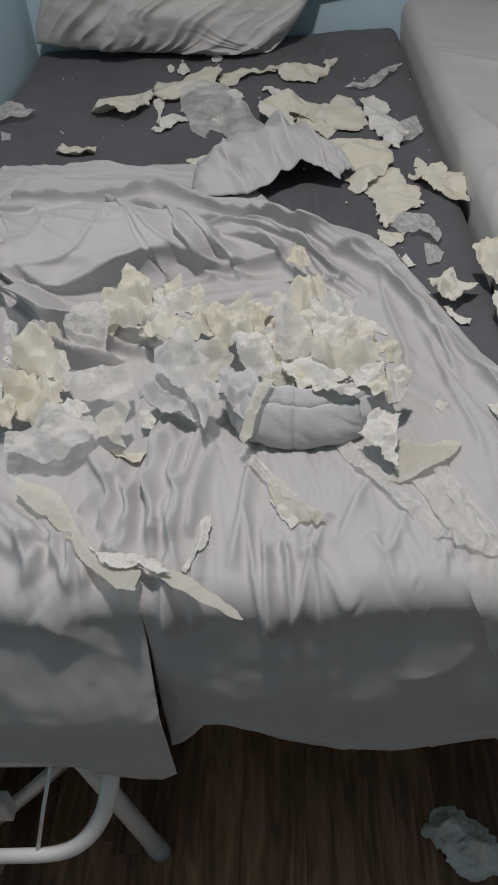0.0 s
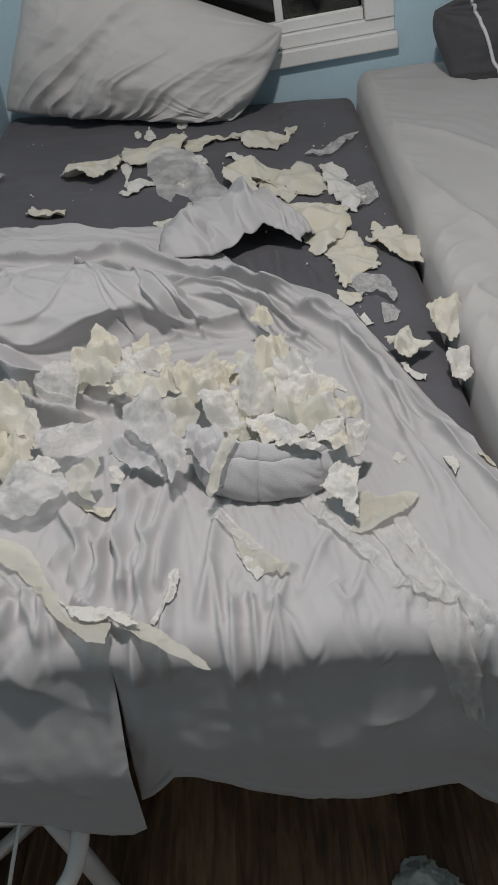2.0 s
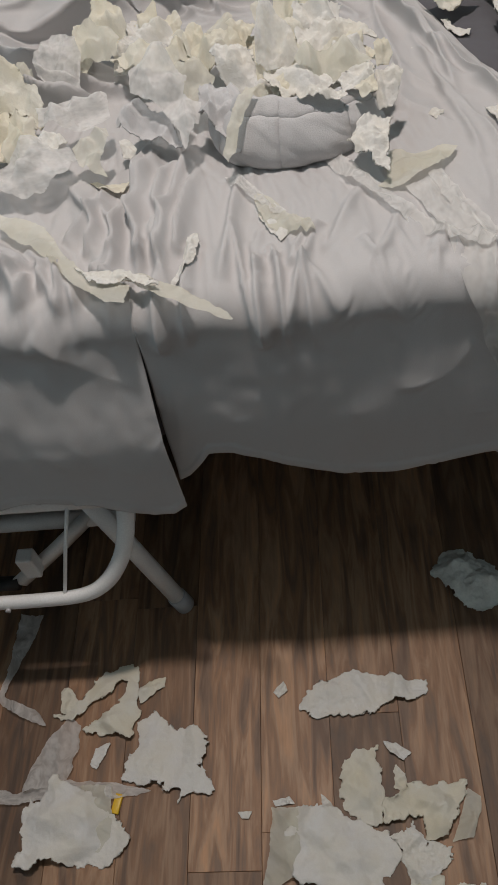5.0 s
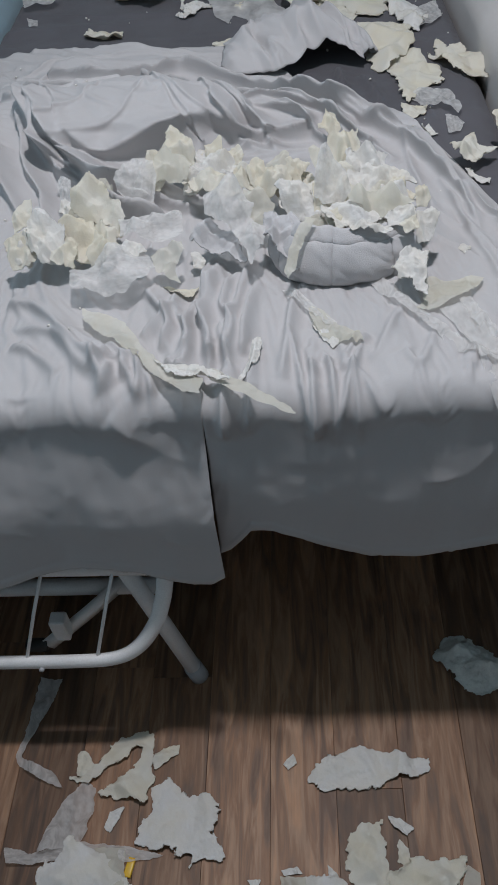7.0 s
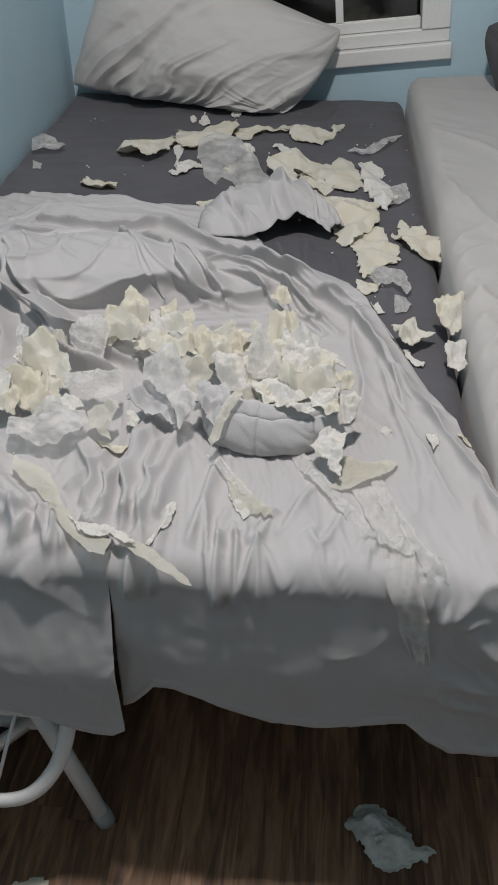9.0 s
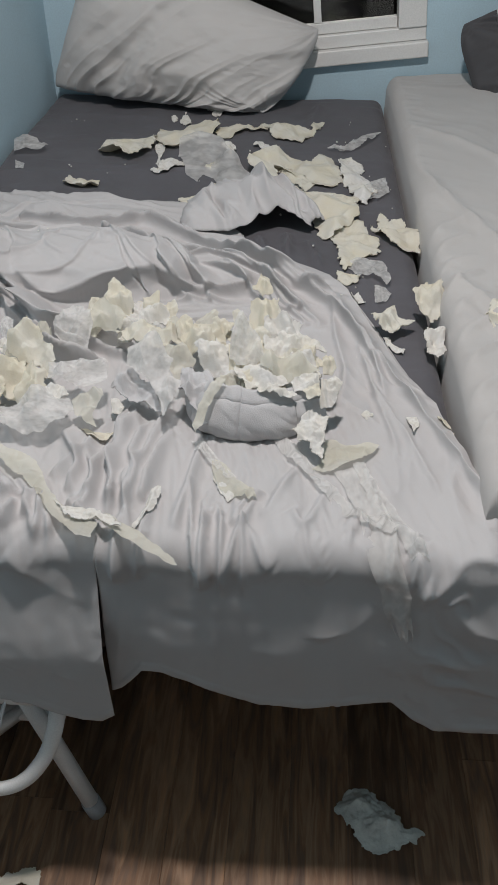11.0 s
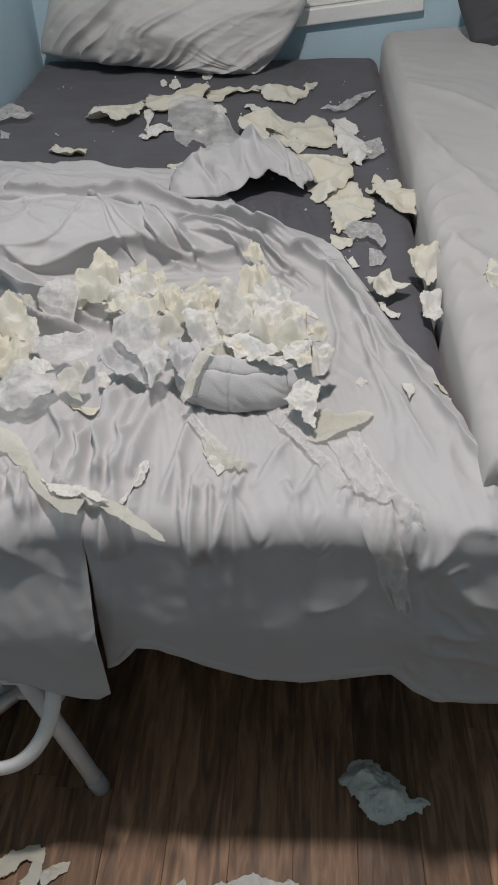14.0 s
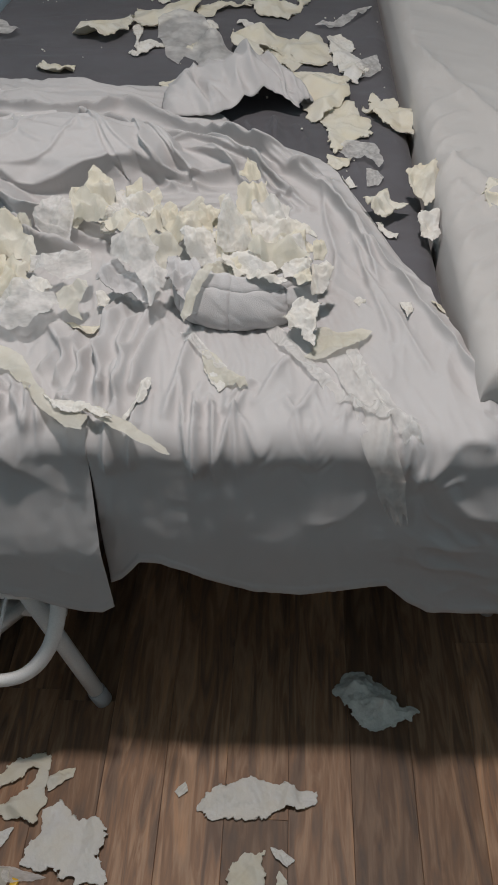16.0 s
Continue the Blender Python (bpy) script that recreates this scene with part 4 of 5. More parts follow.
def torn(kind, outline, base=None, rise=0.0, floor=None, second_bed=False):
    """A torn sheet of foam, padding or film: ragged outline, paper-like creases, curled rims."""
    COUNT[0] += 1
    seed = COUNT[0]
    rnd = random.Random(seed)
    mat, name = LOOK[kind][:2]
    c = np.asarray(outline, float)
    nxt = np.roll(c, -1, 0)
    area = 0.5 * abs((c[:, 0] * nxt[:, 1] - nxt[:, 0] * c[:, 1]).sum())
    size = math.sqrt(area)
    step = float(np.clip(size / 46, 0.0011, 0.0034))
    lo, hi = c.min(0) - 4 * step - 0.006, c.max(0) + 4 * step + 0.006
    gx, gy = np.meshgrid(np.arange(lo[0], hi[0], step), np.arange(lo[1], hi[1], step), indexing="ij")
    near, inside = np.full(gx.shape, 9.0), np.zeros(gx.shape, bool)
    for a, b in zip(c, nxt):
        d = b - a
        f = np.clip(((gx - a[0]) * d[0] + (gy - a[1]) * d[1]) / (d @ d + 1e-12), 0, 1)
        near = np.minimum(near, np.hypot(gx - a[0] - f * d[0], gy - a[1] - f * d[1]))
        if a[1] != b[1]:
            inside ^= ((a[1] > gy) != (b[1] > gy)) & (gx < (b[0] - a[0]) * (gy - a[1]) / (b[1] - a[1]) + a[0])
    depth = np.where(inside, near, -near)
    rag = min(0.0050, 0.080 * size) * (0.35 if kind in ("gauze", "skin") else 1.0)
    tatter = 1.0 * vnoise(gx * 60, gy * 60, seed) + 0.6 * vnoise(gx * 150, gy * 150, seed + 1) + 0.35 * vnoise(gx * 430, gy * 430, seed + 2)
    depth = depth + rag * tatter + 0.25 * rag
    ux, uy = np.gradient(depth, step)
    grade = np.maximum(ux * ux + uy * uy, 0.25)
    out = np.clip(-depth, 0, 1.4 * step)
    x, y = gx + out * ux / grade, gy + out * uy / grade
    # creases: single sharp folds, up or down, each of its own length and direction
    z = np.zeros(gx.shape)
    spots = np.argwhere(depth > 0)
    for k in range(22):
        ci, cj = spots[rnd.randrange(len(spots))] if len(spots) else (0, 0)
        ang, wide = rnd.uniform(0, math.pi), size * rnd.uniform(0.07, 0.34)
        long = size * rnd.uniform(0.35, 1.1)
        dx, dy = x - gx[ci, cj], y - gy[ci, cj]
        bend = 0.12 * size * vnoise(x / size * 1.3, y / size * 1.3, seed + k)
        across, along = np.abs(dx * math.cos(ang) + dy * math.sin(ang) + bend), np.abs(dy * math.cos(ang) - dx * math.sin(ang))
        z += rnd.choice((0.75, 0.6, -0.55, 0.4)) * np.clip(wide - across, 0, None) * np.clip(1.3 * (1 - along / long), 0, 1)
    z = z * {"gauze": 0.6, "skin": 0.55, "rag": 0.45}.get(kind, 0.62) * (1.35 if rise else 0.62)
    z = z - (np.percentile(z[depth > 0], 12) if len(spots) else 0)
    z = np.where(z < 0, 0.25 * z, z)
    rim = np.exp(-np.clip(depth, 0, None) / (0.07 * size + 0.002))
    z += 0.10 * size * rim * np.clip(vnoise(x * 22 / (size + 0.02) * 0.06, y * 22 / (size + 0.02) * 0.06, seed + 5) + 0.1, 0, 1)
    if kind == "rag":
        z += 0.034 * smooth(0, 0.045, depth) * (1 + 0.25 * ridged(x * 24, y * 24, seed, 2))
    if kind in ("pad", "rag"):
        z += 0.0010 * fbm(x * 330, y * 330, seed + 6, 2)
    if floor is not None:
        z = z + floor + 0.003
    elif base is not None:
        low = c[:, 1].min()
        z = np.maximum(base + rise * (y - low) + 0.9 * z - 0.02 * size, support(x, y) + 0.003)
    else:
        z = z + support(x, y, second_bed) + 0.003
    keep = depth > 0
    quad = keep[:-1, :-1] | keep[1:, :-1] | keep[:-1, 1:] | keep[1:, 1:]
    quad &= (np.minimum.reduce([depth[:-1, :-1], depth[1:, :-1], depth[:-1, 1:], depth[1:, 1:]]) > -2.5 * step)
    faces = grid_faces(*gx.shape).reshape(gx.shape[0] - 1, gx.shape[1] - 1, 4)[quad]
    used = np.unique(faces)
    index = np.zeros(gx.size, int)
    index[used] = np.arange(len(used))
    me = bpy.data.meshes.new(name)
    me.from_pydata(np.stack([x, y, z], -1).reshape(-1, 3)[used].tolist(), [], index[faces][:, ::-1].tolist())
    ob = link(name, me, mat)
    if kind not in ("gauze", "skin"):
        thick = ob.modifiers.new("thickness", "SOLIDIFY")
        thick.thickness, thick.offset = min(0.0022, 0.04 * size), -1
    return describe(ob, kind, floor is not None)


torn("foam", [(-0.335, 1.921), (-0.326, 1.972), (-0.282, 1.988), (-0.226, 2.008), (-0.204, 2.012), (-0.199, 1.964), (-0.211, 1.914), (-0.227, 1.862), (-0.244, 1.835), (-0.271, 1.855), (-0.314, 1.871)])
torn("foam", [(-0.204, 2.016), (-0.198, 2.094), (-0.147, 2.074), (-0.119, 2.114), (-0.074, 2.133), (-0.077, 2.172), (-0.055, 2.151), (-0.044, 2.08), (-0.063, 2.021), (-0.101, 2), (-0.124, 1.957), (-0.154, 1.945), (-0.189, 1.973)])
torn("foam", [(-0.048, 2.08), (-0.033, 2.112), (-0.001, 2.12), (0.007, 2.149), (0.019, 2.11), (0.061, 2.113), (0.091, 2.128), (0.088, 2.094), (0.033, 2.086), (0.005, 2.065), (-0.017, 2.028), (-0.039, 2.043)])
torn("foam", [(0.083, 2.108), (0.106, 2.112), (0.151, 2.11), (0.212, 2.085), (0.22, 2.142), (0.241, 2.161), (0.229, 2.094), (0.206, 2.041), (0.184, 2.001), (0.161, 2.023), (0.121, 2.033), (0.1, 2.062)])
torn("pad", [(-0.093, 2.297), (-0.074, 2.328), (-0.057, 2.333), (-0.049, 2.278), (-0.052, 2.216), (-0.069, 2.232)])
torn("pad", [(-0.159, 2.155), (-0.155, 2.204), (-0.155, 2.251), (-0.137, 2.188), (-0.125, 2.154), (-0.143, 2.14)])
torn("pad", [(-0.191, 2.195), (-0.182, 2.216), (-0.167, 2.17), (-0.177, 2.155)])
torn("pad", [(-0.192, 1.998), (-0.176, 1.985), (-0.169, 1.92), (-0.167, 1.856), (-0.167, 1.82), (-0.181, 1.888), (-0.197, 1.954)])
torn("pad", [(-0.179, 1.787), (-0.158, 1.78), (-0.167, 1.841), (-0.148, 1.86), (-0.115, 1.84), (-0.102, 1.824), (-0.129, 1.795), (-0.149, 1.772), (-0.164, 1.762)])
torn("gauze", [(-0.124, 1.871), (-0.128, 1.936), (-0.089, 1.968), (-0.045, 1.99), (-0.003, 1.896), (0.037, 1.828), (0.071, 1.725), (0.038, 1.656), (-0.001, 1.65), (-0.02, 1.744), (-0.052, 1.77), (-0.059, 1.72), (-0.09, 1.756), (-0.101, 1.819)])
torn("foam", [(-0.049, 1.808), (-0.039, 1.846), (-0.023, 1.858), (-0.017, 1.815), (-0.033, 1.796)])
torn("foam", [(-0.024, 1.664), (-0.023, 1.706), (-0.014, 1.712), (-0.009, 1.678), (-0.013, 1.654)])
torn("pad", [(-0.024, 1.985), (-0.002, 1.993), (0.019, 1.925), (0.007, 1.897), (-0.011, 1.934)])
torn("pad", [(0.061, 1.966), (0.073, 2), (0.085, 1.982), (0.106, 1.957), (0.089, 1.939)])
torn("foam", [(-0.37, 1.687), (-0.366, 1.726), (-0.339, 1.712), (-0.314, 1.703), (-0.293, 1.711), (-0.291, 1.676), (-0.312, 1.656), (-0.339, 1.656)])
torn("foam", [(-0.088, 1.616), (-0.07, 1.619), (-0.049, 1.63), (-0.037, 1.6), (-0.053, 1.581), (-0.076, 1.588)])
torn("gauze", [(-0.57, 1.957), (-0.558, 1.991), (-0.518, 1.981), (-0.468, 1.916), (-0.489, 1.88), (-0.543, 1.864)])
torn("gauze", [(-0.533, 1.833), (-0.503, 1.81), (-0.495, 1.771), (-0.517, 1.779)])
torn("foam", [(0.052, 1.813), (0.076, 1.867), (0.113, 1.89), (0.158, 1.873), (0.213, 1.856), (0.24, 1.912), (0.26, 1.875), (0.279, 1.797), (0.291, 1.742), (0.258, 1.708), (0.22, 1.722), (0.16, 1.774), (0.12, 1.797), (0.136, 1.724), (0.103, 1.728), (0.081, 1.775)])
torn("foam", [(0.113, 1.835), (0.145, 1.834), (0.187, 1.766), (0.22, 1.737), (0.201, 1.689), (0.169, 1.731), (0.147, 1.767)])
torn("pad", [(0.28, 1.844), (0.308, 1.879), (0.334, 1.843), (0.343, 1.809), (0.322, 1.794), (0.349, 1.732), (0.358, 1.673), (0.336, 1.599), (0.311, 1.609), (0.304, 1.674), (0.288, 1.733)])
torn("gauze", [(0.353, 1.728), (0.383, 1.728), (0.391, 1.666), (0.362, 1.622), (0.324, 1.602), (0.316, 1.654)])
torn("gauze", [(0.251, 1.961), (0.297, 1.977), (0.335, 2.046), (0.36, 2.09), (0.397, 2.098), (0.371, 2.035), (0.334, 1.98), (0.296, 1.938)])
torn("foam", [(0.155, 1.622), (0.189, 1.648), (0.22, 1.661), (0.257, 1.64), (0.285, 1.614), (0.31, 1.62), (0.312, 1.552), (0.314, 1.51), (0.283, 1.454), (0.254, 1.418), (0.237, 1.419), (0.224, 1.474), (0.203, 1.532), (0.172, 1.571)])
torn("foam", [(0.267, 1.494), (0.297, 1.523), (0.318, 1.488), (0.334, 1.444), (0.349, 1.412), (0.349, 1.34), (0.324, 1.346), (0.301, 1.323), (0.278, 1.282), (0.271, 1.34), (0.262, 1.399), (0.254, 1.439)])
torn("foam", [(0.337, 1.492), (0.353, 1.478), (0.363, 1.541), (0.378, 1.506), (0.401, 1.511), (0.412, 1.477), (0.438, 1.466), (0.43, 1.397), (0.427, 1.351), (0.399, 1.371), (0.381, 1.392), (0.361, 1.423)])
torn("foam", [(0.265, 1.263), (0.284, 1.26), (0.304, 1.251), (0.3, 1.23), (0.281, 1.219), (0.268, 1.229)])
torn("gauze", [(0.28, 1.298), (0.301, 1.322), (0.339, 1.322), (0.358, 1.287), (0.363, 1.234), (0.353, 1.208), (0.344, 1.23), (0.329, 1.252), (0.303, 1.24), (0.294, 1.274)])
torn("gauze", [(0.332, 1.208), (0.35, 1.208), (0.36, 1.186), (0.35, 1.162), (0.329, 1.15)])
torn("pad", [(0.286, 1.17), (0.301, 1.186), (0.313, 1.156), (0.297, 1.149)])
torn("foam", [(0.319, 1.063), (0.336, 1.076), (0.353, 1.093), (0.357, 1.069), (0.377, 1.067), (0.389, 1.064), (0.371, 1.044), (0.35, 1.029), (0.329, 1.041)], base=0.692, rise=0.25)
torn("pad", [(0.335, 1.029), (0.346, 1.037), (0.354, 1.007), (0.369, 0.995), (0.365, 0.985), (0.35, 0.99)])
torn("foam", [(0.386, 1.12), (0.4, 1.129), (0.422, 1.136), (0.438, 1.127), (0.439, 1.111), (0.433, 1.087), (0.419, 1.074), (0.407, 1.083), (0.395, 1.099)], base=0.7, rise=0.6)
torn("pad", [(0.405, 1.036), (0.417, 1.032), (0.427, 1.009), (0.432, 0.975), (0.418, 0.962), (0.404, 0.975), (0.398, 0.99)], base=0.695, rise=0.15)
torn("foam", [(0.487, 1.001), (0.506, 1.043), (0.522, 1.054), (0.533, 1.032), (0.521, 0.989), (0.498, 0.977)], second_bed=True)
torn("foam", [(0.396, 0.803), (0.406, 0.795), (0.421, 0.782), (0.417, 0.769), (0.405, 0.773), (0.399, 0.79)])
torn("pad", [(0.203, 0.742), (0.215, 0.756), (0.224, 0.752), (0.238, 0.747), (0.234, 0.716), (0.23, 0.687), (0.215, 0.695), (0.2, 0.711), (0.193, 0.723)], base=0.71, rise=0.3)
torn("skin", [(0.237, 0.747), (0.252, 0.747), (0.278, 0.737), (0.3, 0.737), (0.311, 0.732), (0.291, 0.701), (0.262, 0.685), (0.233, 0.673), (0.219, 0.675), (0.23, 0.694)])
torn("gauze", [(0.165, 0.742), (0.18, 0.745), (0.2, 0.715), (0.223, 0.681), (0.248, 0.643), (0.28, 0.599), (0.306, 0.59), (0.326, 0.576), (0.318, 0.562), (0.285, 0.573), (0.26, 0.593), (0.233, 0.631), (0.205, 0.673), (0.186, 0.695), (0.174, 0.715)])
torn("gauze", [(0.274, 0.694), (0.288, 0.698), (0.3, 0.655), (0.322, 0.615), (0.339, 0.576), (0.352, 0.544), (0.362, 0.522), (0.343, 0.517), (0.333, 0.544), (0.319, 0.571), (0.3, 0.599), (0.288, 0.634), (0.275, 0.66)])
torn("skin", [(0.083, 0.691), (0.103, 0.683), (0.127, 0.646), (0.142, 0.63), (0.149, 0.614), (0.14, 0.606), (0.119, 0.619), (0.102, 0.634), (0.089, 0.66)])
torn("pad", [(0.085, 0.676), (0.096, 0.654), (0.118, 0.63), (0.121, 0.62), (0.112, 0.614), (0.101, 0.632), (0.09, 0.654)])
torn("skin", [(0.086, 0.774), (0.098, 0.77), (0.083, 0.753), (0.073, 0.735), (0.07, 0.72), (0.06, 0.711), (0.054, 0.72), (0.062, 0.741), (0.075, 0.762)], base=0.72, rise=0.8)
torn("gauze", [(0.051, 0.729), (0.072, 0.722), (0.095, 0.689), (0.119, 0.661), (0.105, 0.658), (0.08, 0.686), (0.059, 0.706)])
torn("skin", [(-0.179, 0.675), (-0.156, 0.67), (-0.137, 0.642), (-0.116, 0.606), (-0.098, 0.582), (-0.076, 0.561), (-0.04, 0.549), (-0.044, 0.524), (-0.06, 0.524), (-0.086, 0.548), (-0.11, 0.571), (-0.144, 0.615), (-0.168, 0.636), (-0.198, 0.663), (-0.207, 0.692)], base=0.706, rise=0)
torn("skin", [(-0.048, 0.558), (-0.032, 0.564), (-0.006, 0.548), (0.017, 0.534), (0.039, 0.517), (0.058, 0.5), (0.064, 0.489), (0.053, 0.492), (0.028, 0.508), (-0.002, 0.525), (-0.029, 0.545)], base=0.704, rise=0)
torn("pad", [(-0.101, 0.581), (-0.085, 0.572), (-0.066, 0.567), (-0.042, 0.566), (-0.023, 0.555), (-0.003, 0.541), (-0.009, 0.538), (-0.039, 0.551), (-0.062, 0.55), (-0.081, 0.557)], base=0.711, rise=0)
torn("pad", [(-0.003, 0.556), (0.002, 0.563), (0.012, 0.586), (0.018, 0.616), (0.024, 0.627), (0.026, 0.606), (0.017, 0.576), (0.004, 0.551)])
torn("pad", [(0.289, 0.801), (0.297, 0.812), (0.306, 0.801), (0.296, 0.79)])
torn("pad", [(0.353, 0.8), (0.369, 0.8), (0.368, 0.774), (0.359, 0.756), (0.355, 0.774)])
torn("foam", [(-0.226, 0.876), (-0.214, 0.888), (-0.203, 0.886), (-0.183, 0.866), (-0.164, 0.843), (-0.171, 0.83), (-0.192, 0.834), (-0.213, 0.84), (-0.222, 0.846), (-0.245, 0.859)], base=0.73, rise=0.8)
torn("foam", [(-0.221, 0.839), (-0.203, 0.83), (-0.177, 0.823), (-0.169, 0.803), (-0.179, 0.79), (-0.209, 0.781), (-0.245, 0.793), (-0.253, 0.829)], base=0.715, rise=0.4)
torn("gauze", [(-0.17, 0.835), (-0.13, 0.845), (-0.084, 0.837), (-0.08, 0.811), (-0.097, 0.796), (-0.138, 0.796), (-0.165, 0.81)], base=0.73, rise=0.3)
torn("gauze", [(-0.198, 0.755), (-0.169, 0.769), (-0.131, 0.775), (-0.114, 0.747), (-0.121, 0.724), (-0.149, 0.706), (-0.187, 0.706), (-0.219, 0.713), (-0.228, 0.745)], base=0.715, rise=0.3)
torn("skin", [(-0.12, 0.76), (-0.103, 0.77), (-0.079, 0.776), (-0.074, 0.764), (-0.086, 0.737), (-0.08, 0.726), (-0.096, 0.73), (-0.111, 0.741)], base=0.715, rise=0.5)
torn("foam", [(-0.107, 0.738), (-0.079, 0.735), (-0.056, 0.736), (-0.068, 0.718), (-0.087, 0.721)])
torn("pad", [(-0.07, 0.78), (-0.061, 0.784), (-0.049, 0.774), (-0.052, 0.761), (-0.065, 0.763)], base=0.71, rise=0.4)
torn("pad", [(-0.169, 0.773), (-0.144, 0.786), (-0.125, 0.767), (-0.142, 0.755)], base=0.735, rise=0.3)
torn("skin", [(-0.142, 0.948), (-0.131, 0.972), (-0.114, 0.982), (-0.106, 0.972), (-0.086, 0.965), (-0.077, 0.952), (-0.085, 0.939), (-0.111, 0.939), (-0.129, 0.942)], base=0.735, rise=0.9)
torn("pad", [(-0.1, 1.017), (-0.087, 1.026), (-0.056, 1.031), (-0.018, 1.021), (-0.007, 1), (-0.023, 0.989), (-0.068, 0.986)], base=0.725, rise=0.3)
torn("foam", [(-0.092, 0.936), (-0.05, 0.946), (0.003, 0.941), (0.014, 0.922), (-0.019, 0.907), (-0.064, 0.921)], base=0.73, rise=0.4)
torn("foam", [(0.004, 0.94), (0.017, 0.953), (0.028, 0.946), (0.032, 0.922), (0.021, 0.916), (0.009, 0.925)], base=0.73, rise=1)
torn("pad", [(0.047, 0.848), (0.066, 0.857), (0.091, 0.848), (0.103, 0.83), (0.116, 0.815), (0.1, 0.806), (0.069, 0.815), (0.052, 0.83)], base=0.735, rise=0.9)
torn("gauze", [(-0.051, 0.839), (-0.004, 0.844), (0.018, 0.822), (0.009, 0.8), (0.033, 0.792), (0.029, 0.758), (0.012, 0.733), (0.007, 0.758), (-0.013, 0.787), (-0.047, 0.808)], base=0.73, rise=0.4)
torn("fabric", [(-0.073, 0.796), (-0.044, 0.819), (-0.009, 0.797), (0.003, 0.766), (-0.023, 0.775), (-0.048, 0.781)], base=0.715, rise=0.5)
torn("fabric", [(0.03, 0.815), (0.054, 0.807), (0.083, 0.784), (0.071, 0.742), (0.043, 0.761), (0.025, 0.783)], base=0.72, rise=0.5)
torn("foam", [(0.058, 0.955), (0.076, 0.957), (0.093, 0.949), (0.085, 0.936), (0.068, 0.932)], base=0.735, rise=0.9)
torn("foam", [(0.033, 0.941), (0.063, 0.946), (0.081, 0.924), (0.057, 0.913), (0.035, 0.919)], base=0.73, rise=0.5)
torn("skin", [(-0.008, 0.873), (0.021, 0.88), (0.043, 0.862), (0.032, 0.841), (0.016, 0.834), (0.003, 0.851)], base=0.72, rise=0.7)
torn("gauze", [(0.097, 0.827), (0.099, 0.844), (0.108, 0.861), (0.117, 0.857), (0.139, 0.845), (0.145, 0.832), (0.132, 0.819), (0.108, 0.819)], base=0.755, rise=1.5)
torn("foam", [(0.109, 0.806), (0.127, 0.809), (0.139, 0.787), (0.12, 0.787)], base=0.74, rise=1)
torn("pad", [(0.145, 0.873), (0.169, 0.881), (0.201, 0.882), (0.221, 0.87), (0.233, 0.86), (0.209, 0.862), (0.177, 0.851), (0.15, 0.855)], base=0.755, rise=0.8)
torn("skin", [(0.14, 0.817), (0.163, 0.819), (0.194, 0.82), (0.225, 0.806), (0.202, 0.797), (0.187, 0.79), (0.164, 0.793), (0.145, 0.804)], base=0.75, rise=0.9)
torn("foam", [(0.177, 0.87), (0.209, 0.872), (0.233, 0.849), (0.225, 0.836), (0.197, 0.852)], base=0.745, rise=0.4)
torn("foam", [(0.229, 0.831), (0.24, 0.832), (0.25, 0.822), (0.244, 0.814), (0.231, 0.814)], base=0.755, rise=1)
torn("pad", [(0.229, 0.797), (0.247, 0.801), (0.257, 0.795), (0.249, 0.779), (0.237, 0.768), (0.229, 0.771)], base=0.725, rise=1.1)
torn("pad", [(0.187, 0.785), (0.206, 0.797), (0.224, 0.794), (0.226, 0.776), (0.21, 0.771), (0.192, 0.774)], base=0.75, rise=0.6)
torn("pad", [(0.142, 0.767), (0.165, 0.774), (0.195, 0.763), (0.188, 0.756), (0.158, 0.758)], base=0.755, rise=0.3)
torn("foam", [(0.095, 0.844), (0.113, 0.844), (0.111, 0.821), (0.099, 0.819)], base=0.75, rise=1)
torn("foam", [(0.203, 0.767), (0.225, 0.778), (0.227, 0.76), (0.21, 0.756)], base=0.755, rise=0.4)
torn("pad", [(0.109, 0.81), (0.147, 0.819), (0.186, 0.811), (0.195, 0.792), (0.157, 0.783), (0.126, 0.779)], base=0.745, rise=0.5)
torn("foam", [(0.114, 1.108), (0.126, 1.13), (0.14, 1.123), (0.147, 1.106), (0.13, 1.1)], base=0.72, rise=0.9)
torn("rag", [(0.295, 0.562), (0.315, 0.6), (0.332, 0.604), (0.36, 0.601), (0.394, 0.573), (0.411, 0.538), (0.44, 0.53), (0.422, 0.52), (0.396, 0.508), (0.357, 0.497), (0.334, 0.518), (0.314, 0.545)], floor=0.0)
torn("pad", [(-0.189, 0.339), (-0.162, 0.355), (-0.139, 0.336), (-0.128, 0.326), (-0.097, 0.327), (-0.073, 0.306), (-0.084, 0.288), (-0.093, 0.27), (-0.082, 0.255), (-0.064, 0.236), (-0.075, 0.229), (-0.098, 0.237), (-0.121, 0.22), (-0.12, 0.239), (-0.151, 0.25), (-0.186, 0.246), (-0.202, 0.259), (-0.201, 0.289), (-0.186, 0.303)], floor=0.0)
torn("foam", [(-0.334, 0.357), (-0.308, 0.352), (-0.283, 0.384), (-0.262, 0.416), (-0.229, 0.43), (-0.198, 0.43), (-0.192, 0.396), (-0.191, 0.347), (-0.2, 0.322), (-0.244, 0.321), (-0.277, 0.331), (-0.258, 0.342), (-0.231, 0.356), (-0.213, 0.384), (-0.207, 0.413), (-0.239, 0.394), (-0.273, 0.367), (-0.295, 0.347)], floor=0.0)
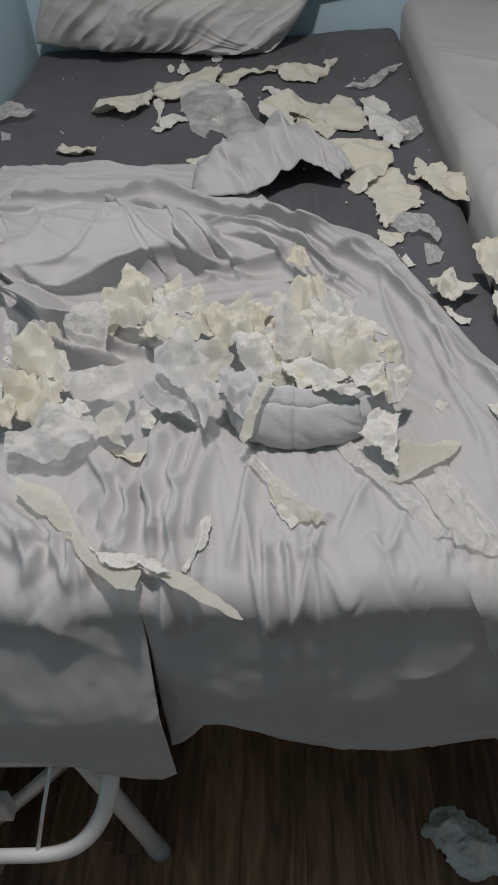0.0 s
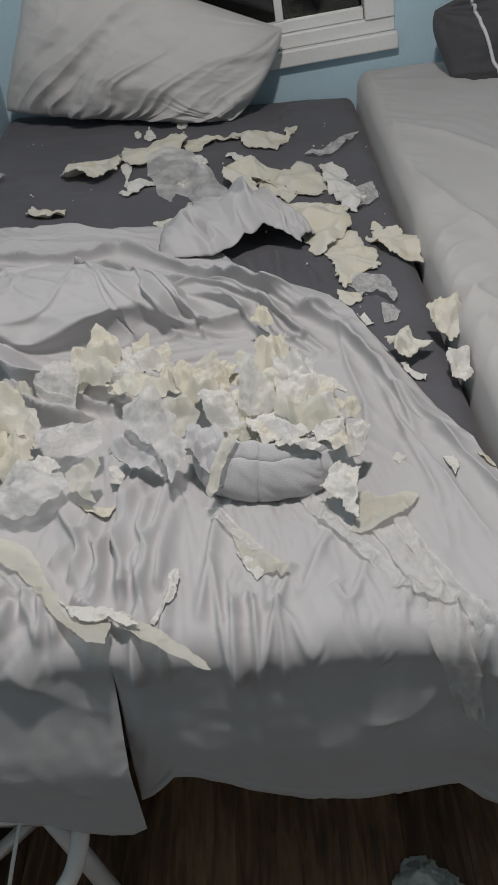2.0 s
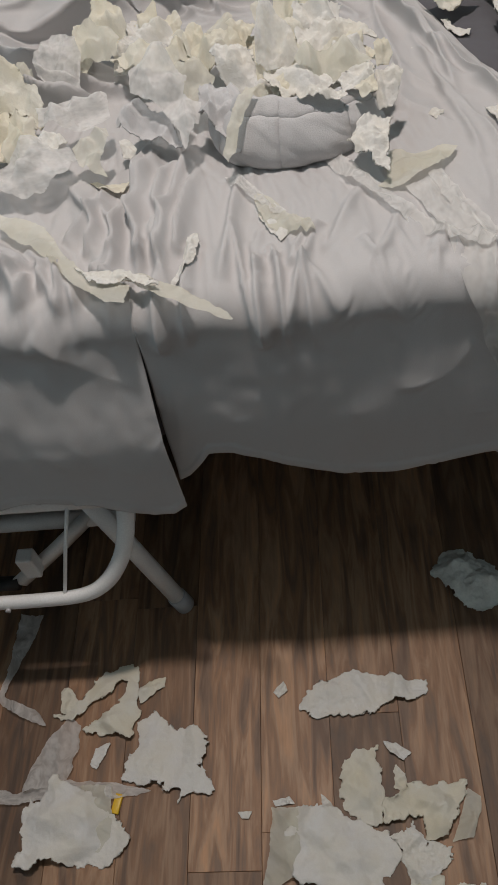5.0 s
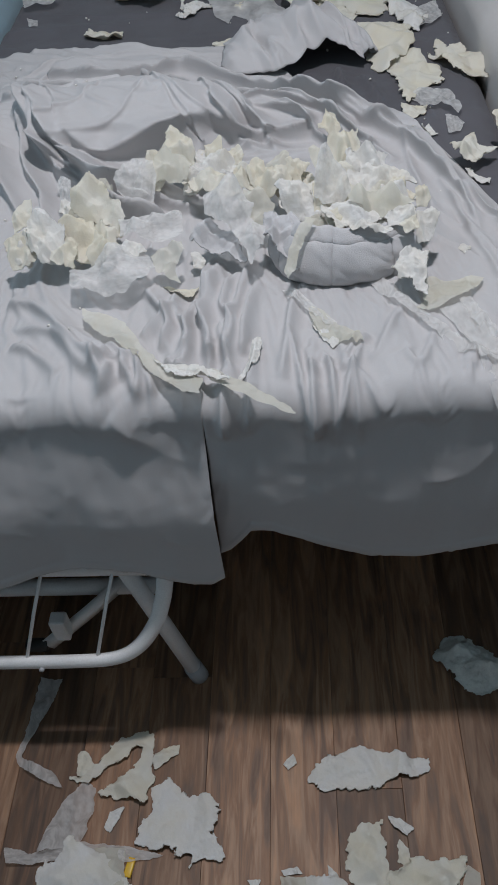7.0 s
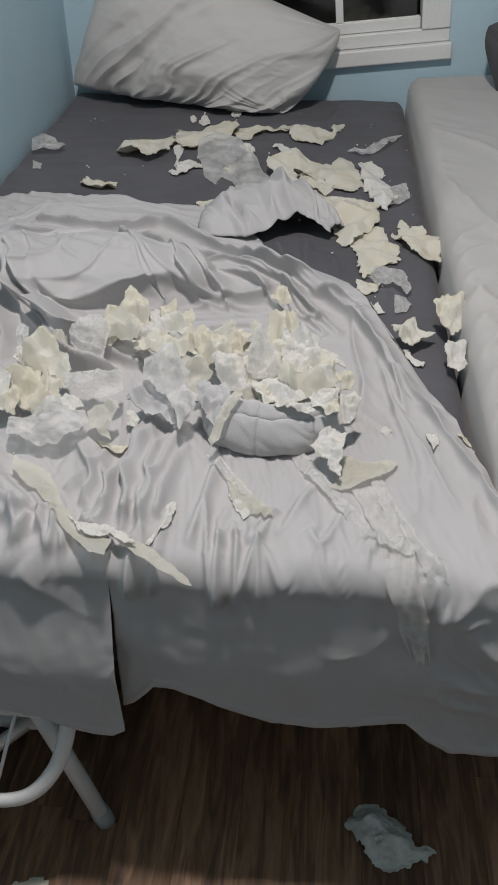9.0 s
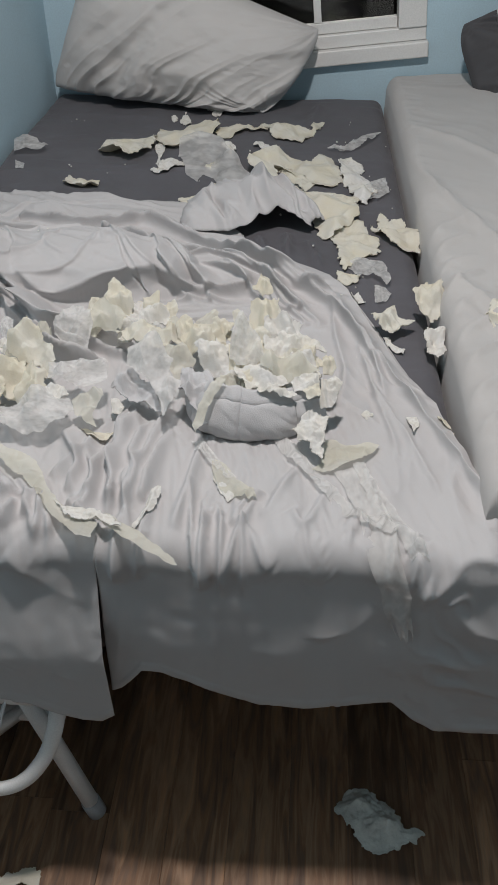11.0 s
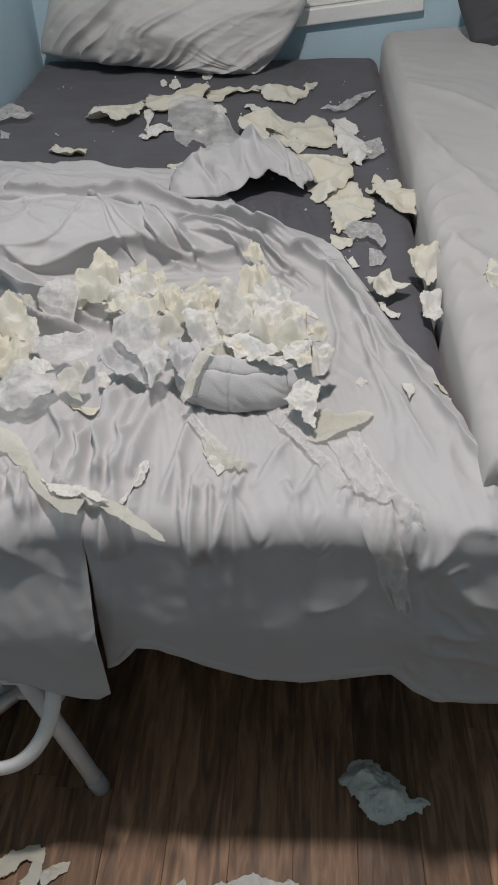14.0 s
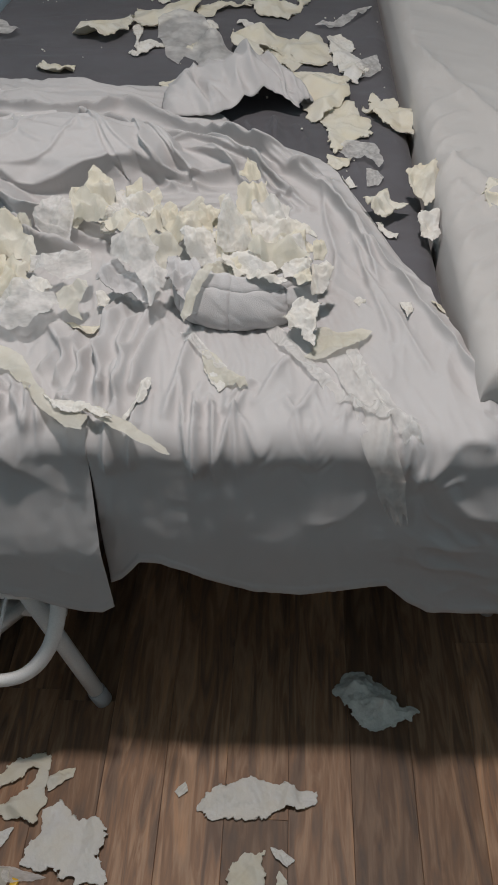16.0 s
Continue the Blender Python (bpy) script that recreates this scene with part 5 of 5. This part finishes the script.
torn("foam", [(-0.193, 0.387), (-0.177, 0.403), (-0.149, 0.412), (-0.152, 0.394), (-0.172, 0.382), (-0.187, 0.371)], floor=0.0)
torn("foam", [(-0.318, 0.36), (-0.319, 0.402), (-0.306, 0.4), (-0.291, 0.376), (-0.297, 0.36)], floor=0.0)
torn("gauze", [(-0.325, 0.329), (-0.3, 0.352), (-0.282, 0.339), (-0.281, 0.296), (-0.292, 0.258), (-0.329, 0.245), (-0.36, 0.239), (-0.35, 0.275), (-0.338, 0.306)], floor=0.0)
torn("gauze", [(-0.413, 0.534), (-0.374, 0.531), (-0.386, 0.476), (-0.408, 0.424), (-0.419, 0.39), (-0.355, 0.362), (-0.335, 0.337), (-0.361, 0.346), (-0.421, 0.378), (-0.428, 0.391), (-0.418, 0.433)], floor=0.0)
torn("gauze", [(-0.413, 0.248), (-0.368, 0.239), (-0.299, 0.255), (-0.221, 0.252), (-0.162, 0.239), (-0.218, 0.227), (-0.297, 0.237), (-0.365, 0.224), (-0.405, 0.226)], floor=0.0)
torn("pad", [(-0.351, 0.141), (-0.341, 0.168), (-0.347, 0.209), (-0.342, 0.227), (-0.326, 0.223), (-0.308, 0.259), (-0.278, 0.24), (-0.234, 0.227), (-0.22, 0.206), (-0.184, 0.177), (-0.204, 0.151), (-0.224, 0.137), (-0.255, 0.145), (-0.281, 0.146), (-0.308, 0.15), (-0.332, 0.14)], floor=0.0)
torn("skin", [(-0.275, 0.247), (-0.221, 0.25), (-0.217, 0.178), (-0.234, 0.158), (-0.271, 0.159)], floor=0.0)
torn("pad", [(0.07, 0.35), (0.079, 0.374), (0.111, 0.39), (0.158, 0.402), (0.215, 0.389), (0.225, 0.381), (0.259, 0.381), (0.253, 0.361), (0.2, 0.356), (0.176, 0.341), (0.153, 0.335), (0.123, 0.338), (0.092, 0.334)], floor=0.0)
torn("foam", [(0.12, 0.244), (0.125, 0.265), (0.148, 0.282), (0.174, 0.289), (0.176, 0.249), (0.172, 0.187), (0.141, 0.195), (0.121, 0.209)], floor=0.0)
torn("pad", [(0.042, 0.211), (0.071, 0.209), (0.099, 0.206), (0.14, 0.188), (0.181, 0.174), (0.197, 0.141), (0.168, 0.117), (0.152, 0.093), (0.131, 0.075), (0.099, 0.088), (0.073, 0.113), (0.053, 0.119), (0.04, 0.145)], floor=0.0)
torn("skin", [(0.019, 0.209), (0.056, 0.207), (0.058, 0.157), (0.049, 0.119), (0.004, 0.105), (0.016, 0.152)], floor=0.0)
torn("pad", [(0.041, 0.083), (0.056, 0.113), (0.072, 0.088), (0.09, 0.061), (0.074, 0.07), (0.06, 0.056), (0.044, 0.065)], floor=0.0)
torn("pad", [(0.099, 0.088), (0.131, 0.081), (0.154, 0.049), (0.126, 0.024), (0.113, 0.058)], floor=0.0)
torn("foam", [(0.182, 0.187), (0.185, 0.214), (0.229, 0.233), (0.243, 0.229), (0.279, 0.238), (0.292, 0.234), (0.284, 0.204), (0.261, 0.165), (0.234, 0.163), (0.231, 0.192)], floor=0.0)
torn("pad", [(0.187, 0.167), (0.216, 0.186), (0.233, 0.159), (0.267, 0.155), (0.252, 0.127), (0.243, 0.109), (0.206, 0.104), (0.2, 0.135)], floor=0.0)
torn("foam", [(0.168, 0.057), (0.197, 0.08), (0.221, 0.116), (0.247, 0.115), (0.221, 0.068), (0.199, 0.048)], floor=0.0)
torn("foam", [(0.226, 0.056), (0.237, 0.085), (0.272, 0.106), (0.302, 0.108), (0.297, 0.078), (0.263, 0.05)], floor=0.0)
torn("skin", [(0.282, 0.191), (0.298, 0.227), (0.314, 0.216), (0.31, 0.196), (0.295, 0.164), (0.267, 0.159)], floor=0.0)
torn("foam", [(-0.193, 0.074), (-0.177, 0.093), (-0.127, 0.09), (-0.078, 0.076), (-0.034, 0.06), (-0.037, 0.031), (-0.165, 0.026), (-0.188, 0.05)], floor=0.0)
torn("pad", [(-0.259, 0.28), (-0.253, 0.302), (-0.234, 0.309), (-0.237, 0.294), (-0.25, 0.273)], floor=0.0)
torn("pad", [(-0.031, 0.205), (-0.01, 0.206), (-0.015, 0.195), (-0.025, 0.197)], floor=0.0)
torn("pad", [(0.024, 0.377), (0.04, 0.392), (0.046, 0.379), (0.032, 0.369)], floor=0.0)
torn("pad", [(0.186, 0.296), (0.208, 0.291), (0.224, 0.279), (0.213, 0.271), (0.195, 0.28)], floor=0.0)
torn("pad", [(0.021, 0.219), (0.043, 0.224), (0.051, 0.215), (0.024, 0.211)], floor=0.0)
torn("pad", [(0.09, 0.227), (0.108, 0.209), (0.092, 0.209)], floor=0.0)
torn("foam", [(0.194, 0.231), (0.201, 0.262), (0.213, 0.248), (0.215, 0.232), (0.236, 0.233), (0.221, 0.223)], floor=0.0)



def hanging_gauze(x0, x1, s0, s1, width):
    """A sheer strip that slides over the foot edge of the bed."""
    COUNT[0] += 1
    t, v = np.meshgrid(np.linspace(0, 1, 70), np.linspace(-1, 1, 16), indexing="ij")
    x = x0 + (x1 - x0) * t + 0.5 * width * v * (1 - 0.6 * t ** 3) * (1 + 0.25 * vnoise(t * 7, v * 2, 9))
    s = s0 + (s1 - s0) * t
    p = drape(x, s, 0.0, lambda q: 0 * q)
    p[..., 2] += 0.006 * smooth(0.0, 0.05, s) + 0.004 * ridged(v * 1.4 + t * 2, t * 3, 6, 2) * smooth(-0.05, 0.05, s)
    p[..., 1] -= (0.007 + 0.004 * ridged(v * 1.4 + t * 2, t * 3, 6, 2)) * smooth(0.04, -0.05, s)
    describe(link("gauze_scrap", grid_data("gauze_scrap", [p]), M_GAUZE), "gauze", False)


hanging_gauze(0.27, 0.345, 0.12, -0.14, 0.045)


# ---- torn cushion with its stuffing ----
def cushion():
    cu = new("torn_cushion")
    tagged(cu, "torn grey quilted cushion spilling its foam stuffing", "cushion")
    front = curve_points([(0.050, 0.815), (0.062, 0.774), (0.083, 0.758), (0.111, 0.752), (0.140, 0.751), (0.173, 0.756), (0.203, 0.770), (0.226, 0.796)], 120)
    t = np.linspace(0, 1, 120)[:, None]
    tang = np.gradient(front, axis=0)
    tang /= np.linalg.norm(tang, axis=1)[:, None]
    nor = np.stack([tang[:, 1], -tang[:, 0]], -1)
    v = np.linspace(0, 1, 44)[None]
    tall = 0.060 + 0.004 * np.sin(5 * t) - 0.012 * smooth(0.85, 1.0, t)
    stitch = sum(np.exp(-((t - q) / 0.012) ** 2) for q in (0.14, 0.46, 0.80))
    puff = 0.013 * np.sin(np.pi * v ** 0.8) ** 0.6 * (1 - 0.45 * stitch) + 0.003 * fbm(t * 7, v * 1.6, 3, 2) + 0.002 * ridged(t * 6 + v * 2, v * 1.2, 9, 2)
    puff = puff - 0.004 * np.exp(-((v - 0.80) / 0.02) ** 2)
    lean = -0.022 * v ** 2
    x = front[:, 0][:, None] + nor[:, 0][:, None] * (puff + lean)
    y = front[:, 1][:, None] + nor[:, 1][:, None] * (puff + lean)
    z0 = top_z(front[:, 0], front[:, 1])
    z0 = np.convolve(np.pad(z0, 12, mode="edge"), np.ones(25) / 25, "valid")[:, None]
    z = z0 + 0.002 + tall * v + 0.004 * vnoise(t * 9, 0 * v, 4) * v
    rim = link("rim", grid_data("rim", [np.stack([x, y, z], -1)]), M_FABRIC, cu)
    wall = rim.modifiers.new("padding", "SOLIDIFY")
    wall.thickness, wall.offset = 0.006, -1
    k = int(44 * 0.80)
    seam = np.stack([x[:, k] + 0.0012 * nor[:, 0], y[:, k] + 0.0012 * nor[:, 1], z[:, k]], -1)[4:-4]
    link("seam", tube_data("seam", seam, 0.0011, 8), M_FABRIC, cu)
    u, w = np.meshgrid(np.linspace(0.05, 1, 30), np.linspace(0, 2 * np.pi, 90))
    px, py = 0.145 + 0.088 * u * np.cos(w), 0.858 + 0.090 * u * np.sin(w)
    pz = np.maximum(top_z(px, py), Z_BED + 0.005) + 0.030 * smooth(1.0, 0.55, u) + 0.008 * fbm(px * 30, py * 30, 5) + 0.006 * ridged(px * 25, py * 25, 6, 2)
    link("filling", grid_data("filling", [np.stack([px, py, pz], -1)]), M_PAD, cu, "matted white filling")


cushion()
rng = random.Random(7)


def shred(kind, x, y, r, base, rise):
    """A small crumpled piece with a random jagged outline."""
    n = rng.randint(6, 9)
    turn, flat = rng.uniform(0, 6.28), rng.uniform(0.55, 1.0)
    pts = []
    for k in range(n):
        a, q = 2 * math.pi * (k + rng.uniform(-0.3, 0.3)) / n, r * rng.uniform(0.55, 1.2)
        px, py = q * math.cos(a), q * flat * math.sin(a)
        pts.append((x + px * math.cos(turn) - py * math.sin(turn), y + px * math.sin(turn) + py * math.cos(turn)))
    torn(kind, pts, base=base, rise=rise)


# stuffing heaped in the cushion, then trailing off behind and beside it
for k in range(26):
    a, q = k * 2.4, math.sqrt((k + 0.5) / 26)
    shred(("pad", "foam", "skin", "pad", "gauze", "foam")[k % 6], 0.148 + 0.085 * q * math.cos(a), 0.862 + 0.080 * q * math.sin(a), rng.uniform(0.016, 0.032), 0.738 + 0.012 * (1 - q), rng.choice((-0.5, 0.3, 0.7, 1.1)))
for k in range(26):
    f = (k + rng.random()) / 26
    shred(("foam", "skin", "pad", "gauze", "foam")[k % 5], -0.15 + 0.24 * f, 1.03 - 0.10 * f + rng.uniform(-0.06, 0.04), rng.uniform(0.014, 0.030), 0.716 + 0.014 * rng.random(), rng.choice((0.3, 0.6, 1.0)))
for k in range(14):
    shred(("foam", "gauze", "skin", "pad")[k % 4], -0.25 + rng.uniform(-0.07, 0.10), 0.84 + rng.uniform(-0.06, 0.10), rng.uniform(0.016, 0.032), 0.710 + 0.012 * rng.random(), rng.choice((0.3, 0.6, 0.9)))

clip = part("plastic_clip", box_bm(-0.006, 0.006, -0.014, 0.014, 0.0, 0.006, 0.0015), M_YELLOW)
clip.matrix_world = pose(-0.212, 0.222, 0.0, 0, 0, -12)
tagged(clip, "small yellow plastic clip on the wooden floor", "clip")

# crumbs
for k in range(70):
    x, y = rng.uniform(-0.5, 0.42), rng.uniform(0.62, 2.2)
    r = rng.uniform(0.0012, 0.003)
    bm = bmesh.new()
    bmesh.ops.create_icosphere(bm, subdivisions=1, radius=r)
    for w in bm.verts:
        w.co *= rng.uniform(0.6, 1.3)
    c = part("crumb", bm, M_PAD)
    c.location = (x, y, float(top_z(np.array([x]), np.array([y]))[0]) + r * 0.6)
    tagged(c, "tiny white crumb of padding on the bed", "crumb", "crumbs")


# ---- floor ----
def floor():
    base = structure("floor", box_bm(X_L - 0.1, X_R + 0.1, Y_N - 0.1, Y_F + 0.12, -0.1, -0.004), M_BLACK, "dark brown wood-look plank floor", "floor")
    pitch, length = 0.1055, 0.92
    col = 0
    x = 0.003 - 6 * pitch
    rr = random.Random(3)
    while x < X_R:
        y = Y_N - rr.uniform(0, length)
        while y < Y_F:
            y0, y1 = max(y, Y_N), min(y + length, Y_F)
            x0, x1 = max(x, X_L) - x - pitch / 2, min(x + pitch, X_R) - x - pitch / 2
            if y1 - y0 < 0.01:
                y += length
                continue
            bm = box_bm(x0 + 0.0002, x1 - 0.0002, y0 - y + 0.0002, y1 - y - 0.0002, -0.006, 0.0)
            bmesh.ops.bevel(bm, geom=[e for e in bm.edges if all(abs(v.co.z) < 1e-6 for v in e.verts)], offset=0.0005, segments=1, affect="EDGES")
            p = part("plank", bm, M_WOOD, base, "", True)
            p.location = (x + pitch / 2, y, 0)
            y += length
        x += pitch
        col += 1


floor()
